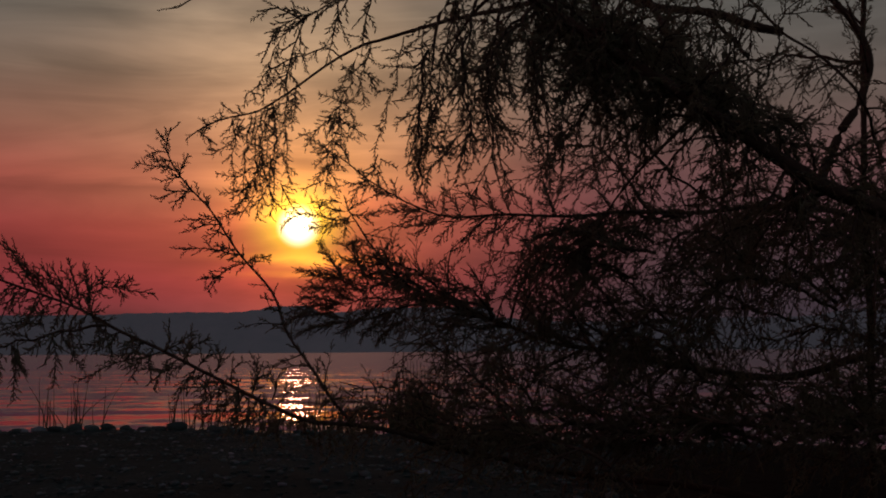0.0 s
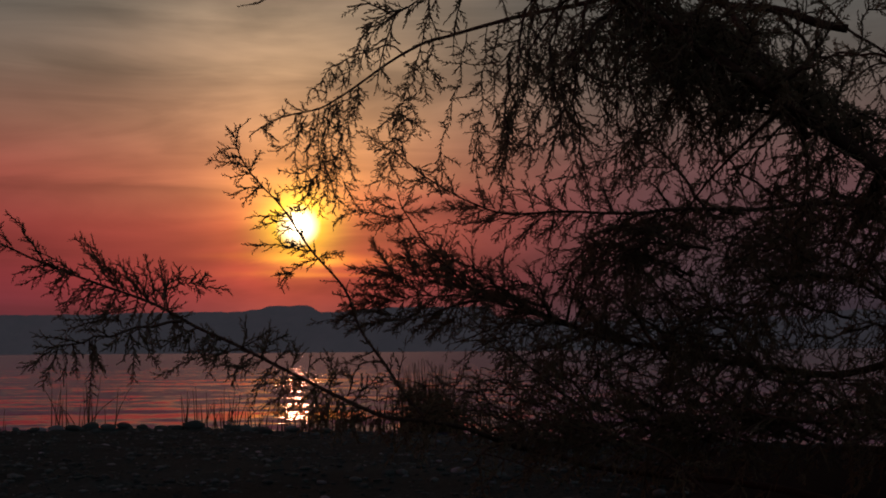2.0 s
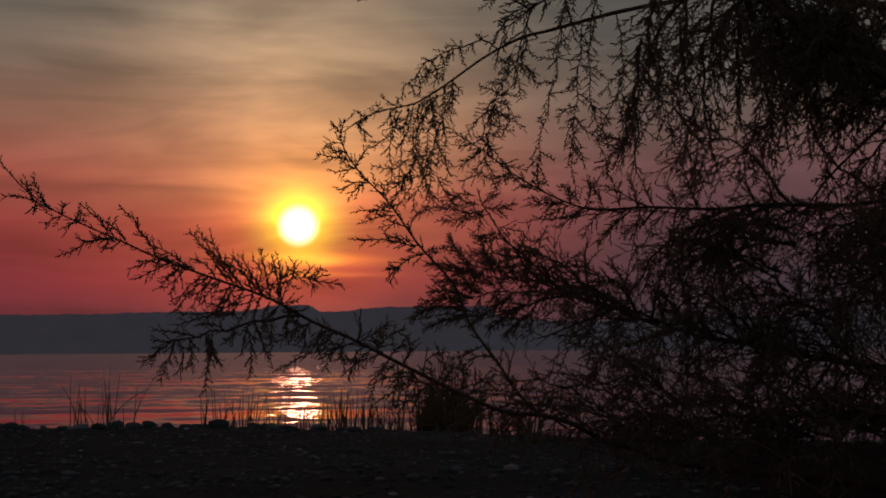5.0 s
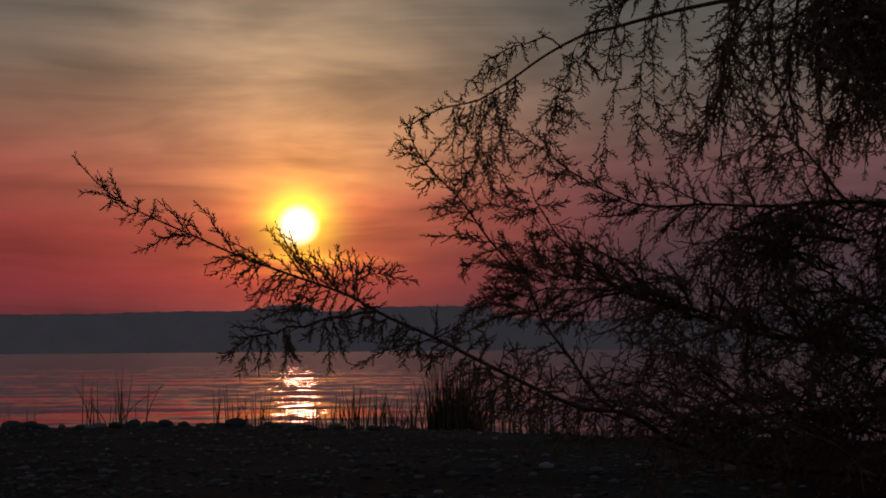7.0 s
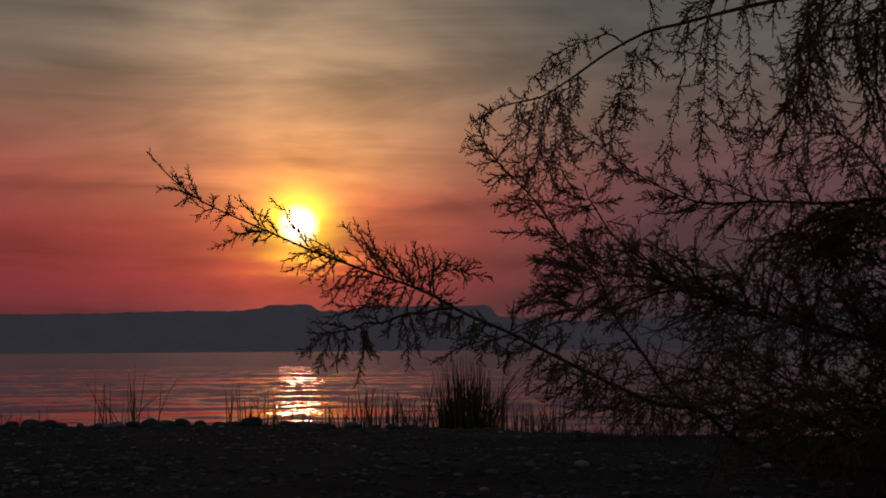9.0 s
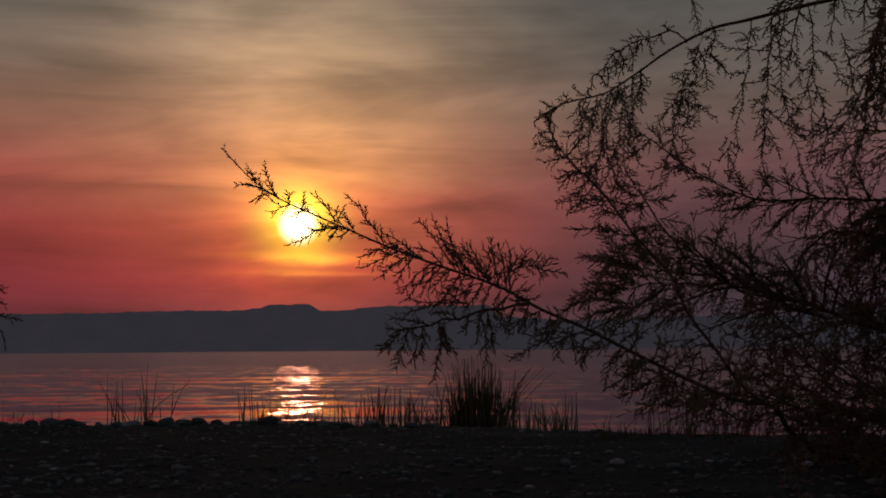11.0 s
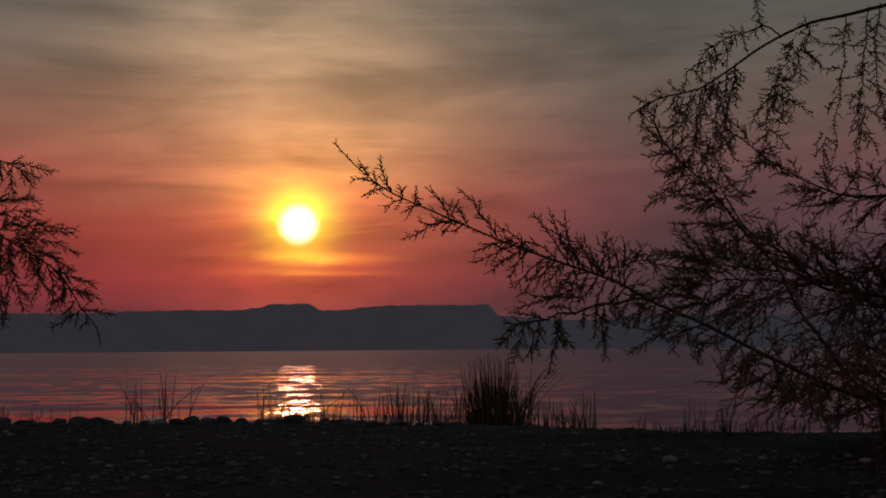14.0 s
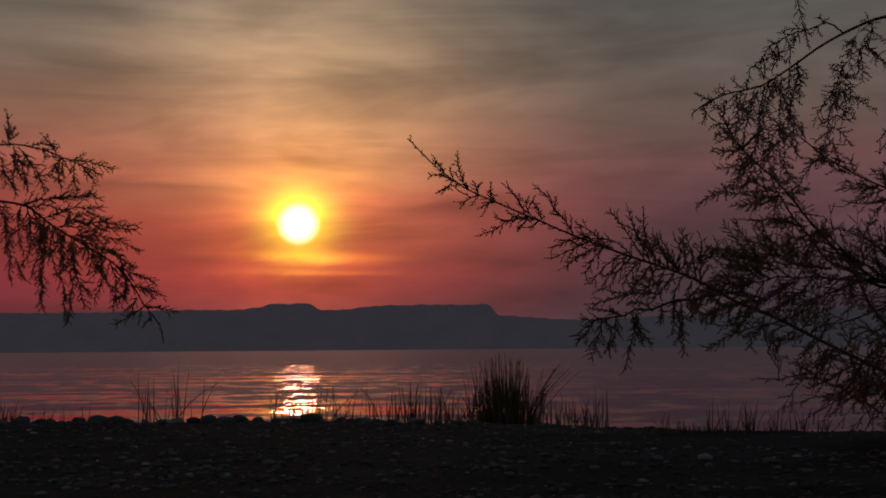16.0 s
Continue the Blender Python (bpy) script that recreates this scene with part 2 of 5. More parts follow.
# ---------------------------------------------------------------- mesh helpers
def triangles(name, verts, tris, mat, parent=None, label="", smooth=False):
    """One mesh object from arrays of corners and triangles."""
    verts, tris = np.asarray(verts, dtype=np.float32), np.asarray(tris, dtype=np.int32)
    me = bpy.data.meshes.new(name)
    me.vertices.add(len(verts))
    me.vertices.foreach_set("co", verts.ravel())
    me.loops.add(tris.size)
    me.loops.foreach_set("vertex_index", tris.ravel())
    me.polygons.add(len(tris))
    me.polygons.foreach_set("loop_start", np.arange(0, tris.size, 3, dtype=np.int32))
    me.polygons.foreach_set("loop_total", np.full(len(tris), 3, dtype=np.int32))
    if smooth:
        me.polygons.foreach_set("use_smooth", np.ones(len(tris), dtype=bool))
    me.update(calc_edges=True)
    me.validate()
    me.materials.append(mat)
    ob = new(name, me)
    if parent:
        ob.parent = parent
    if label:
        tagged(ob, label)
    return ob


class Heap:
    """Collects pieces of mesh into one."""

    def __init__(self):
        self.v, self.t, self.count = [], [], 0

    def add(self, v, t):
        self.v.append(v)
        self.t.append(t + self.count)
        self.count += len(v)

    def make(self, name, mat, parent=None, label="", smooth=False):
        return triangles(name, np.concatenate(self.v), np.concatenate(self.t), mat, parent, label, smooth)


def curve(points, step=0.02):
    """A smooth line through a few points, in even steps."""
    p = np.array(points, dtype=float)
    p = np.vstack([2 * p[0] - p[1], p, 2 * p[-1] - p[-2]])
    out = []
    for i in range(1, len(p) - 2):
        a, b, c, d = p[i - 1:i + 3]
        k = max(2, int(np.linalg.norm(c - b) / step))
        for s in np.arange(k) / k:
            out.append(0.5 * (2 * b + (c - a) * s + (2 * a - 5 * b + 4 * c - d) * s * s + (3 * b - a - 3 * c + d) * s ** 3))
    out.append(p[-2])
    return np.array(out)


def tube(line, radii, sides=7, rough=0.0, rng=None):
    """Corners and triangles of a tapering round stem."""
    line = np.asarray(line, dtype=float)
    t = np.gradient(line, axis=0)
    t /= np.linalg.norm(t, axis=1)[:, None] + 1e-12
    ref = np.where(np.abs(t[:, 2:3]) > 0.9, np.array([[1.0, 0, 0]]), np.array([[0, 0, 1.0]]))
    u = np.cross(t, ref)
    u /= np.linalg.norm(u, axis=1)[:, None]
    w = np.cross(t, u)
    a = np.arange(sides) * 2 * math.pi / sides
    r = np.asarray(radii)[:, None] * np.ones(sides)
    if rough and rng is not None:
        r = r * (1 + rough * rng.normal(size=r.shape))
    v = line[:, None, :] + r[:, :, None] * (np.cos(a)[None, :, None] * u[:, None, :] + np.sin(a)[None, :, None] * w[:, None, :])
    n = len(line)
    i, j = np.meshgrid(np.arange(n - 1), np.arange(sides), indexing="ij")
    a0, a1 = i * sides + j, i * sides + (j + 1) % sides
    b0, b1 = a0 + sides, a1 + sides
    tri = np.concatenate([np.stack([a0, a1, b1], -1).reshape(-1, 3), np.stack([a0, b1, b0], -1).reshape(-1, 3)])
    v = np.vstack([v.reshape(-1, 3), line[:1], line[-1:]])
    k = n * sides
    cap = [(k, (m + 1) % sides, m) for m in range(sides)] + [(k + 1, (n - 1) * sides + m, (n - 1) * sides + (m + 1) % sides) for m in range(sides)]
    return v, np.vstack([tri, np.array(cap)])


# ---------------------------------------------------------------- shore, lake, far hills
def step(x, a, b):
    s = np.clip((x - a) / (b - a), 0, 1)
    return s * s * (3 - 2 * s)


def lip_at(x):
    """How far out the lip of the beach lies."""
    return 8.9 + 1.4 * step(x, -3.5, -2.8) - 0.9 * step(x, -2.0, -0.9) - 1.2 * step(x, -0.9, 0.2) - 0.9 * step(x, 0.2, 1.2) - 1.2 * step(x, 1.2, 2.5)


def ground_height(x, y):
    """The beach: nearly level, with a lip beyond which it falls to the lake."""
    x, y = np.asarray(x, dtype=float), np.asarray(y, dtype=float)
    lip = lip_at(x)
    z = 0.68 - 0.0315 * np.clip(y, -30, None) + 0.05 * step(-x, 2.8, 3.5) * step(y, 6.0, 8.5)
    z = z - 0.085 * np.clip(y - lip, 0, None)
    z = z + 0.012 * np.sin(x * 2.1 + y * 0.7) * np.sin(y * 1.3 - x * 0.4) + 0.007 * np.sin(x * 9.7 + 2 * np.sin(y * 3.1)) * np.sin(y * 10.3 + 1.7 * np.sin(x * 2.3)) + 0.006 * np.sin(x * 6.3 + 1.0) * np.sin(y * 5.1)
    return np.clip(z, -3.0, 4.0)


def grid(name, xs, ys, height, mat):
    X, Y = np.meshgrid(xs, ys)
    v = np.stack([X, Y, height(X, Y)], -1).reshape(-1, 3)
    nx, ny = len(xs), len(ys)
    i, j = np.meshgrid(np.arange(ny - 1), np.arange(nx - 1), indexing="ij")
    a = i * nx + j
    t = np.concatenate([np.stack([a, a + 1, a + nx + 1], -1).reshape(-1, 3), np.stack([a, a + nx + 1, a + nx], -1).reshape(-1, 3)])
    return triangles(name, v, t, mat, smooth=True)


reach = np.array([60, 200, 700, 2000, 4500.0])
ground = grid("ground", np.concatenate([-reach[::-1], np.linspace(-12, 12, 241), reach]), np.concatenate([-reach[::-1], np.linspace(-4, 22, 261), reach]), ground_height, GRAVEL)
tagged(ground, "dark pebbly gravel beach sloping to the lake", "beach", kind="structure")
water = grid("water", np.concatenate([-reach[::-1], np.linspace(-12, 12, 5), reach]), np.concatenate([np.linspace(8, 40, 5), reach]), lambda x, y: np.zeros_like(x), WATER)
tagged(water, "calm rippled lake reflecting the red evening sky", "lake", kind="structure")


def hill_height(px):
    h = 70 + 3 * step(px, 150, 300) + 4 * step(px, 430, 458) + 6 * step(px, 458, 482) - 12 * step(px, 542, 572) + 8 * step(px, 580, 700)
    h = h - 20 * step(px, 864, 883) - 8 * step(px, 884, 1010) + 6 * step(px, 1050, 1200) + 12 * step(px, 1400, 1520) - 10 * step(px, 1800, 2400) - 20 * step(-px, 300, 1500)
    h = h + 0.7 * np.sin(px * 0.09) * np.sin(px * 0.031 + 1) + 0.4 * np.sin(px * 0.23)
    return h * 1.393


def hills():
    px = np.concatenate([np.linspace(-2600, -200, 60), np.linspace(-190, 1750, 390), np.linspace(1760, 4200, 60)])
    rows = ((2860, 0.0), (2880, 0.10), (2910, 0.34), (2940, 0.62), (2975, 0.86), (3000, 1.0), (3080, 0.9), (3300, -0.1))
    v = []
    for y, k in rows:
        x = (px - 784) / 2154 * y
        wob = 0 if k in (0.0, 1.0) else 1
        z = hill_height(px) * k * (1 + wob * 0.12 * np.sin(px * 0.05 + y) * np.sin(px * 0.017 + 2 * y))
        v.append(np.stack([x, np.full_like(x, y) + wob * 14 * np.sin(px * 0.06 + y), z], -1))
    nx = len(px)
    i, j = np.meshgrid(np.arange(len(rows) - 1), np.arange(nx - 1), indexing="ij")
    a = i * nx + j
    t = np.concatenate([np.stack([a, a + 1, a + nx + 1], -1).reshape(-1, 3), np.stack([a, a + nx + 1, a + nx], -1).reshape(-1, 3)])
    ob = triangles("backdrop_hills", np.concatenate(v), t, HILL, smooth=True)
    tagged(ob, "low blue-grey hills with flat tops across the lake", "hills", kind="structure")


hills()


# ---------------------------------------------------------------- tamarisk
def rotation_to(d, roll):
    """Turns +X to the direction d, rolled about it."""
    d = d / np.linalg.norm(d)
    ref = np.array([0, 0, 1.0]) if abs(d[2]) < 0.95 else np.array([1.0, 0, 0])
    u = np.cross(ref, d)
    u /= np.linalg.norm(u)
    w = np.cross(d, u)
    c, s = math.cos(roll), math.sin(roll)
    return np.stack([d, c * u + s * w, -s * u + c * w], axis=1)


def spike(p, d, length, r, heap, rng, fine=False):
    """A leaf-clad twiglet: a thin three-sided cone, the larger ones swelling at mid length."""
    m = rotation_to(d, rng.uniform(0, 6.3))
    a = np.arange(3) * 2.094
    ring = np.cos(a)[:, None] * m[:, 1] + np.sin(a)[:, None] * m[:, 2]
    if fine:
        heap.add(np.vstack([p + r * ring, p + d * length]), np.array([(0, 1, 3), (1, 2, 3), (2, 0, 3)]))
    else:
        heap.add(np.vstack([p + r * ring, p + d * length * 0.55 + r * 0.85 * ring, p + d * length]), np.array([(0, 1, 4), (0, 4, 3), (1, 2, 5), (1, 5, 4), (2, 0, 3), (2, 3, 5), (3, 4, 6), (4, 5, 6), (5, 3, 6)]))


def bristle(heap, rng, line, start=0.0, pitch=0.006, size=0.0135, r=0.0014, lean=(0.45, 0.85), fine=False):
    """Stiff leaf-clad spikes to both sides of a twig, leaning towards its tip."""
    seg = np.linalg.norm(np.diff(line, axis=0), axis=1)
    run = np.concatenate([[0], np.cumsum(seg)])
    total = run[-1]
    at, turn = start * total + 0.004, rng.uniform(0, 6.3)
    while at < total:
        i = min(len(seg) - 1, int(np.searchsorted(run, at, side="right")) - 1)
        p = line[i] + (line[i + 1] - line[i]) * ((at - run[i]) / seg[i])
        turn += 3.14 + rng.normal() * 0.5
        tilt = rng.uniform(*lean)
        m = rotation_to(line[i + 1] - line[i], turn)
        spike(p, math.cos(tilt) * m[:, 0] + math.sin(tilt) * m[:, 1], size * rng.uniform(0.55, 1.35) * (1 - 0.4 * at / total), r, heap, rng, fine)
        at += pitch * rng.uniform(0.7, 1.35)


def shoot(seed, length):
    """A leafy shoot along +X: a thin stem with spikes to both sides; the longer ones carry lesser shoots of the same kind."""
    rng = np.random.default_rng(seed)
    heap = Heap()
    s = np.linspace(0, 1, 5)
    line = np.stack([s * length, 0.03 * length * np.sin(s * 3 + rng.uniform(0, 6)) * s, 0.03 * length * np.sin(s * 2.5 + rng.uniform(0, 6)) * s], -1)
    long = length > 0.07
    heap.add(*tube(line, (0.0009 if long else 0.0011) - 0.0005 * s, 3))
    bristle(heap, rng, line, 0.0, 0.0045 if long else 0.0047, 0.0115, 0.0017 if long else 0.0014, fine=long)
    if long:
        turn = rng.uniform(0, 6.3)
        for at in np.arange(0.010, length * 0.9, 0.011):
            p = np.array([np.interp(at, line[:, 0], line[:, k]) for k in range(3)])
            turn += 3.14 + rng.normal() * 0.6
            m = rotation_to(np.array([1.0, 0, 0]), turn)
            tilt = rng.uniform(0.6, 1.0)
            q = np.linspace(0, 1, 3)[:, None] * rng.uniform(0.018, 0.034) * (1 - 0.5 * at / length)
            side = p + q * (math.cos(tilt) * m[:, 0] + math.sin(tilt) * m[:, 1]) + 6 * q ** 2 * m[:, 0]
            heap.add(*tube(side, np.array([0.0008, 0.0007, 0.0005]), 3))
            bristle(heap, rng, side, 0.0, 0.0042, 0.0105, 0.0016, fine=True)
    return np.concatenate(heap.v), np.concatenate(heap.t)


SHOOTS = [shoot(100 + k, L) for k, L in enumerate([0.03] * 6 + [0.05] * 5 + [0.09] * 5 + [0.14] * 5)]


def leafy(heap, rng, line, start, every, size, droop, spread=(0.45, 0.9), taper=0.65, tip=True):
    """Sets leafy shoots along a line, from the fraction start to its tip."""
    seg = np.linalg.norm(np.diff(line, axis=0), axis=1)
    run = np.concatenate([[0], np.cumsum(seg)])
    total = run[-1]
    at, turn = start * total, rng.uniform(0, 6.3)
    while at < total:
        f = (at - start * total) / max(1e-6, total * (1 - start))
        i = min(len(seg) - 1, int(np.searchsorted(run, at, side="right")) - 1)
        p = line[i] + (line[i + 1] - line[i]) * ((at - run[i]) / seg[i])
        tan = (line[i + 1] - line[i]) / seg[i]
        turn += 2.4 + rng.normal() * 0.6
        tilt = rng.uniform(*spread)
        m = rotation_to(tan, turn)
        d = math.cos(tilt) * m[:, 0] + math.sin(tilt) * m[:, 1]
        put_shoot(heap, rng, p, d, size * (1 - taper * f) * rng.uniform(0.55, 1.25), droop * rng.uniform(0.4, 1.5))
        at += every * rng.uniform(0.6, 1.4)
    if tip:
        put_shoot(heap, rng, line[-1], line[-1] - line[-2], 0.022, droop * 0.5)


def put_shoot(heap, rng, p, d, length, droop):
    low, high = (0, 6) if length < 0.04 else (6, 11) if length < 0.07 else (11, 16) if length < 0.12 else (16, 21)
    pick = SHOOTS[int(rng.integers(low, high))]
    v, t = pick
    own = v[:, 0].max()
    k = min(1.5, max(0.5, length / own))
    v = v * k
    w = v @ rotation_to(d, rng.uniform(0, 6.3)).T + p
    w[:, 2] -= droop * v[:, 0] ** 2
    w += rng.normal(size=3) * 0.3 * (v[:, 0] ** 2)[:, None]
    heap.add(w, t)


boughs = []


def branch(tree, points, r0, r1, seed, start=0.3, every=0.03, size=0.11, droop=2.0, twigs=0, twig_size=0.3, twig_from=0.3, twig_droop=0.8, fall=0.0, name="branch", leaves=True, taper=0.65, twig_leaf=0.9, twig_to=0.97, bristles=0.0, sides=9, wide=False):
    """A limb of the tree with its side twigs, and the leaf sprays on them as a part of it."""
    rng = np.random.default_rng(seed)
    line = curve(points)
    n = len(line)
    s = np.linspace(0, 1, n)
    line = line + min(0.004, 0.02 * np.linalg.norm(line[-1] - line[0])) * np.stack([np.sin(s * 23 + seed), np.cos(s * 19 + seed), np.sin(s * 29 + 2 * seed)], -1) * np.minimum(1, s * 6)[:, None]
    wood, foliage = Heap(), Heap()
    boughs.append(line)
    wood.add(*tube(line, r0 + (r1 - r0) * s ** 0.8, sides, 0.05, rng))
    if bristles:
        bristle(foliage, rng, line, start, bristles, lean=(0.65, 1.1) if wide else (0.45, 0.85))
    if leaves:
        leafy(foliage, rng, line, start, every, size, droop, spread=(0.7, 1.15) if wide else (0.45, 0.9), taper=taper, tip=not bristles)
    for k in range(twigs):
        f = twig_from + (twig_to - twig_from) * (k + rng.uniform(0.1, 0.9)) / twigs
        i = min(n - 2, int(f * (n - 1)))
        tan = line[i + 1] - line[i]
        m = rotation_to(tan, rng.uniform(0, 6.3))
        tilt = rng.uniform(0.5, 1.45)
        d = math.cos(tilt) * m[:, 0] + math.sin(tilt) * m[:, 1] + np.array([0, 0, -fall])
        d /= np.linalg.norm(d)
        L = twig_size * rng.uniform(0.6, 1.2) * (1.15 - 0.5 * f)
        q = np.linspace(0, 1, max(4, int(L / 0.03)))
        side = line[i] + d * (q * L)[:, None]
        side[:, 2] -= twig_droop * (q * L) ** 2
        side = side + rng.normal(size=3) * 0.6 * ((q * L) ** 2)[:, None]
        side = side + 0.004 * np.stack([np.sin(q * 7 + k), np.cos(q * 6 + k), np.sin(q * 8 + 2 * k)], -1) * q[:, None]
        wood.add(*tube(side, max(0.0016, min(0.004, 0.35 * r0)) * (1 - 0.65 * q), 5))
        leafy(foliage, rng, side, 0.15, every, size * twig_leaf, droop)
    ob = wood.make(name, BARK, tree, smooth=True)
    if foliage.v:
        foliage.make("foliage", LEAF, ob, "fine drooping grey-green scale-leaf sprays")
    return ob


def fronds(tree, depth, lines, seed, thick=0.0015, every=0.010, size=0.032, **look_of):
    """Feathery twigs at about one depth, each given by a few places along it, from its root to its tip."""
    rng = np.random.default_rng(seed)
    for k, line in enumerate(lines):
        lean = rng.normal() * 0.02
        points = [(x, depth + lean * i, z) for i, (x, z) in enumerate(line)]
        # the short ones bear little but spikes, the long ones lesser shoots too
        bare = 1.25 if abs(line[-1][0] - line[0][0]) + abs(line[-1][1] - line[0][1]) < 0.08 else 1.0
        branch(tree, points, thick, 0.0007, seed + k, **{**dict(start=0.05, every=every * bare, size=size, droop=1.0, taper=0.45, bristles=0.0052, sides=5, name="twig"), **look_of})


def base_of(x, y):
    return (x, y, float(ground_height(x, y)) - 0.03)


def set_root(tree, x, y):
    """Puts the tree's origin at its foot and leaves its limbs where they are."""
    tree.location = (x, y, float(ground_height(x, y)))
    for limb in tree.children:
        limb.matrix_parent_inverse = Matrix.Translation(-tree.location)


def right_tamarisk():
    tree = new("tamarisk_tree")
    tagged(tree, "dark feathery tamarisk with many leaning stems on the beach", "tree")
    B = lambda *a, **k: branch(tree, *a, **k)
    # the upright stem and the thick limb that leans out in front
    B([base_of(1.04, 3.0), (1.05, 3.0, 0.88), (1.05, 3.0, 1.23), (1.05, 3.0, 1.51), (1.06, 3.0, 1.73), (1.06, 3.0, 1.96), (1.0, 3.05, 2.3)], 0.010, 0.006, 1, name="trunk", start=0.5, twigs=10, twig_size=0.5, twig_from=0.4)
    B([base_of(1.05, 2.55), (0.96, 2.25, 0.98), (0.86, 2.15, 1.20), (0.77, 2.10, 1.24), (0.62, 2.05, 1.29), (0.48, 1.98, 1.36), (0.38, 1.93, 1.42), (0.27, 1.93, 1.49), (0.17, 1.93, 1.55), (0.08, 1.92, 1.60), (-0.07, 1.88, 1.64), (-0.2, 1.84, 1.62), (-0.28, 1.8, 1.56)], 0.030, 0.002, 2, start=0.42, every=0.035, size=0.10, droop=2, twigs=16, twig_size=0.22, twig_from=0.42, twig_to=0.84, fall=0.6, twig_droop=1.0, twig_leaf=0.7)
    # its many side boughs, above and below
    rng = np.random.default_rng(77)
    spine = boughs[-1]
    near, far = spine[(spine[:, 0] > 0.11) & (spine[:, 0] < 0.30)], spine[(spine[:, 0] > 0.27) & (spine[:, 0] < 0.80)]
    for k in range(82):
        # a dense dark tuft near its bend, looser sprays along the rest
        tuft = k < 34
        root = (near if tuft else far)[int(rng.integers(0, len(near if tuft else far)))]
        if tuft:
            tip = root + np.array([rng.uniform(-0.11, 0.07), rng.uniform(-0.08, 0.22), rng.uniform(-0.16, 0.10)])
        else:
            tip = root + np.array([rng.uniform(-0.20, 0.07), rng.uniform(-0.1, 0.4), rng.uniform(0.05, 0.26) if k % 3 else rng.uniform(-0.22, -0.03)])
        mid = (root + tip) / 2 + np.array([0.02, 0, 0.02])
        B([root, mid, tip], 0.0026, 0.0010, 400 + k, start=0.08, every=0.014, size=0.050, droop=1.5, twigs=4 if tuft else 5, twig_size=0.10, twig_from=0.15, fall=0.3, bristles=0.008, sides=6)
    # the arching bough, and the twig that arches over it
    B([(0.50, 2.1, 1.36), (0.42, 2.2, 1.58), (0.33, 2.28, 1.71), (0.139, 2.36, 1.676), (0.069, 2.39, 1.670), (0.005, 2.43, 1.670), (-0.040, 2.47, 1.669), (-0.091, 2.50, 1.660), (-0.127, 2.54, 1.657), (-0.168, 2.57, 1.653), (-0.235, 2.60, 1.630), (-0.281, 2.62, 1.608), (-0.318, 2.62, 1.582), (-0.356, 2.62, 1.554), (-0.394, 2.62, 1.527), (-0.431, 2.62, 1.514), (-0.481, 2.62, 1.502), (-0.530, 2.62, 1.481), (-0.558, 2.62, 1.465)], 0.009, 0.0013, 3, start=0.85, every=0.014, size=0.03, droop=1.0, bristles=0.007)
    B([(-0.216, 2.62, 1.638), (-0.228, 2.62, 1.654), (-0.255, 2.62, 1.661), (-0.298, 2.62, 1.650), (-0.342, 2.62, 1.635), (-0.373, 2.62, 1.615), (-0.402, 2.62, 1.586), (-0.421, 2.62, 1.561), (-0.433, 2.62, 1.536)], 0.0022, 0.0009, 35, start=0.42, every=0.010, size=0.028, droop=1.0, bristles=0.006)
    fronds(tree, 2.62, [
            [(-0.296, 1.652), (-0.315, 1.660), (-0.333, 1.661)],
            [(-0.257, 1.662), (-0.256, 1.673), (-0.258, 1.686)],
            [(-0.271, 1.658), (-0.274, 1.649), (-0.275, 1.642)],
            [(-0.305, 1.650), (-0.297, 1.634), (-0.293, 1.613)],
            [(-0.315, 1.645), (-0.328, 1.619), (-0.341, 1.607)],
            [(-0.346, 1.635), (-0.335, 1.607), (-0.339, 1.575)],
            [(-0.365, 1.622), (-0.353, 1.601), (-0.360, 1.572)],
            [(-0.378, 1.611), (-0.372, 1.588), (-0.379, 1.563)],
            [(-0.397, 1.592), (-0.389, 1.570), (-0.392, 1.544)],
            [(-0.414, 1.572), (-0.404, 1.557), (-0.402, 1.534)],
            [(-0.335, 1.607), (-0.366, 1.597), (-0.391, 1.585)],
            [(-0.479, 1.504), (-0.481, 1.520), (-0.487, 1.533)],
            [(-0.504, 1.493), (-0.519, 1.505), (-0.529, 1.518)],
            [(-0.430, 1.516), (-0.454, 1.522), (-0.473, 1.532)],
            [(-0.454, 1.510), (-0.461, 1.488), (-0.474, 1.476)],
            [(-0.529, 1.483), (-0.514, 1.473), (-0.517, 1.455)]], 2000)
    # what hangs from its end
    fronds(tree, 2.63, [
            [(-0.316, 1.584), (-0.326, 1.531), (-0.346, 1.475), (-0.371, 1.369)],
            [(-0.319, 1.579), (-0.315, 1.537), (-0.325, 1.481)],
            [(-0.335, 1.569), (-0.341, 1.506), (-0.333, 1.425)],
            [(-0.354, 1.554), (-0.369, 1.456), (-0.383, 1.369), (-0.372, 1.301)],
            [(-0.367, 1.544), (-0.356, 1.469), (-0.349, 1.375)],
            [(-0.380, 1.535), (-0.400, 1.444), (-0.414, 1.357)],
            [(-0.392, 1.526), (-0.406, 1.457), (-0.401, 1.394)],
            [(-0.415, 1.517), (-0.431, 1.432), (-0.439, 1.345)],
            [(-0.430, 1.512), (-0.456, 1.451), (-0.487, 1.420)],
            [(-0.442, 1.510), (-0.456, 1.432), (-0.451, 1.357)],
            [(-0.405, 1.519), (-0.418, 1.469), (-0.443, 1.438)],
            [(-0.361, 1.544), (-0.387, 1.482), (-0.395, 1.407)]], 2040, every=0.007, wide=True)
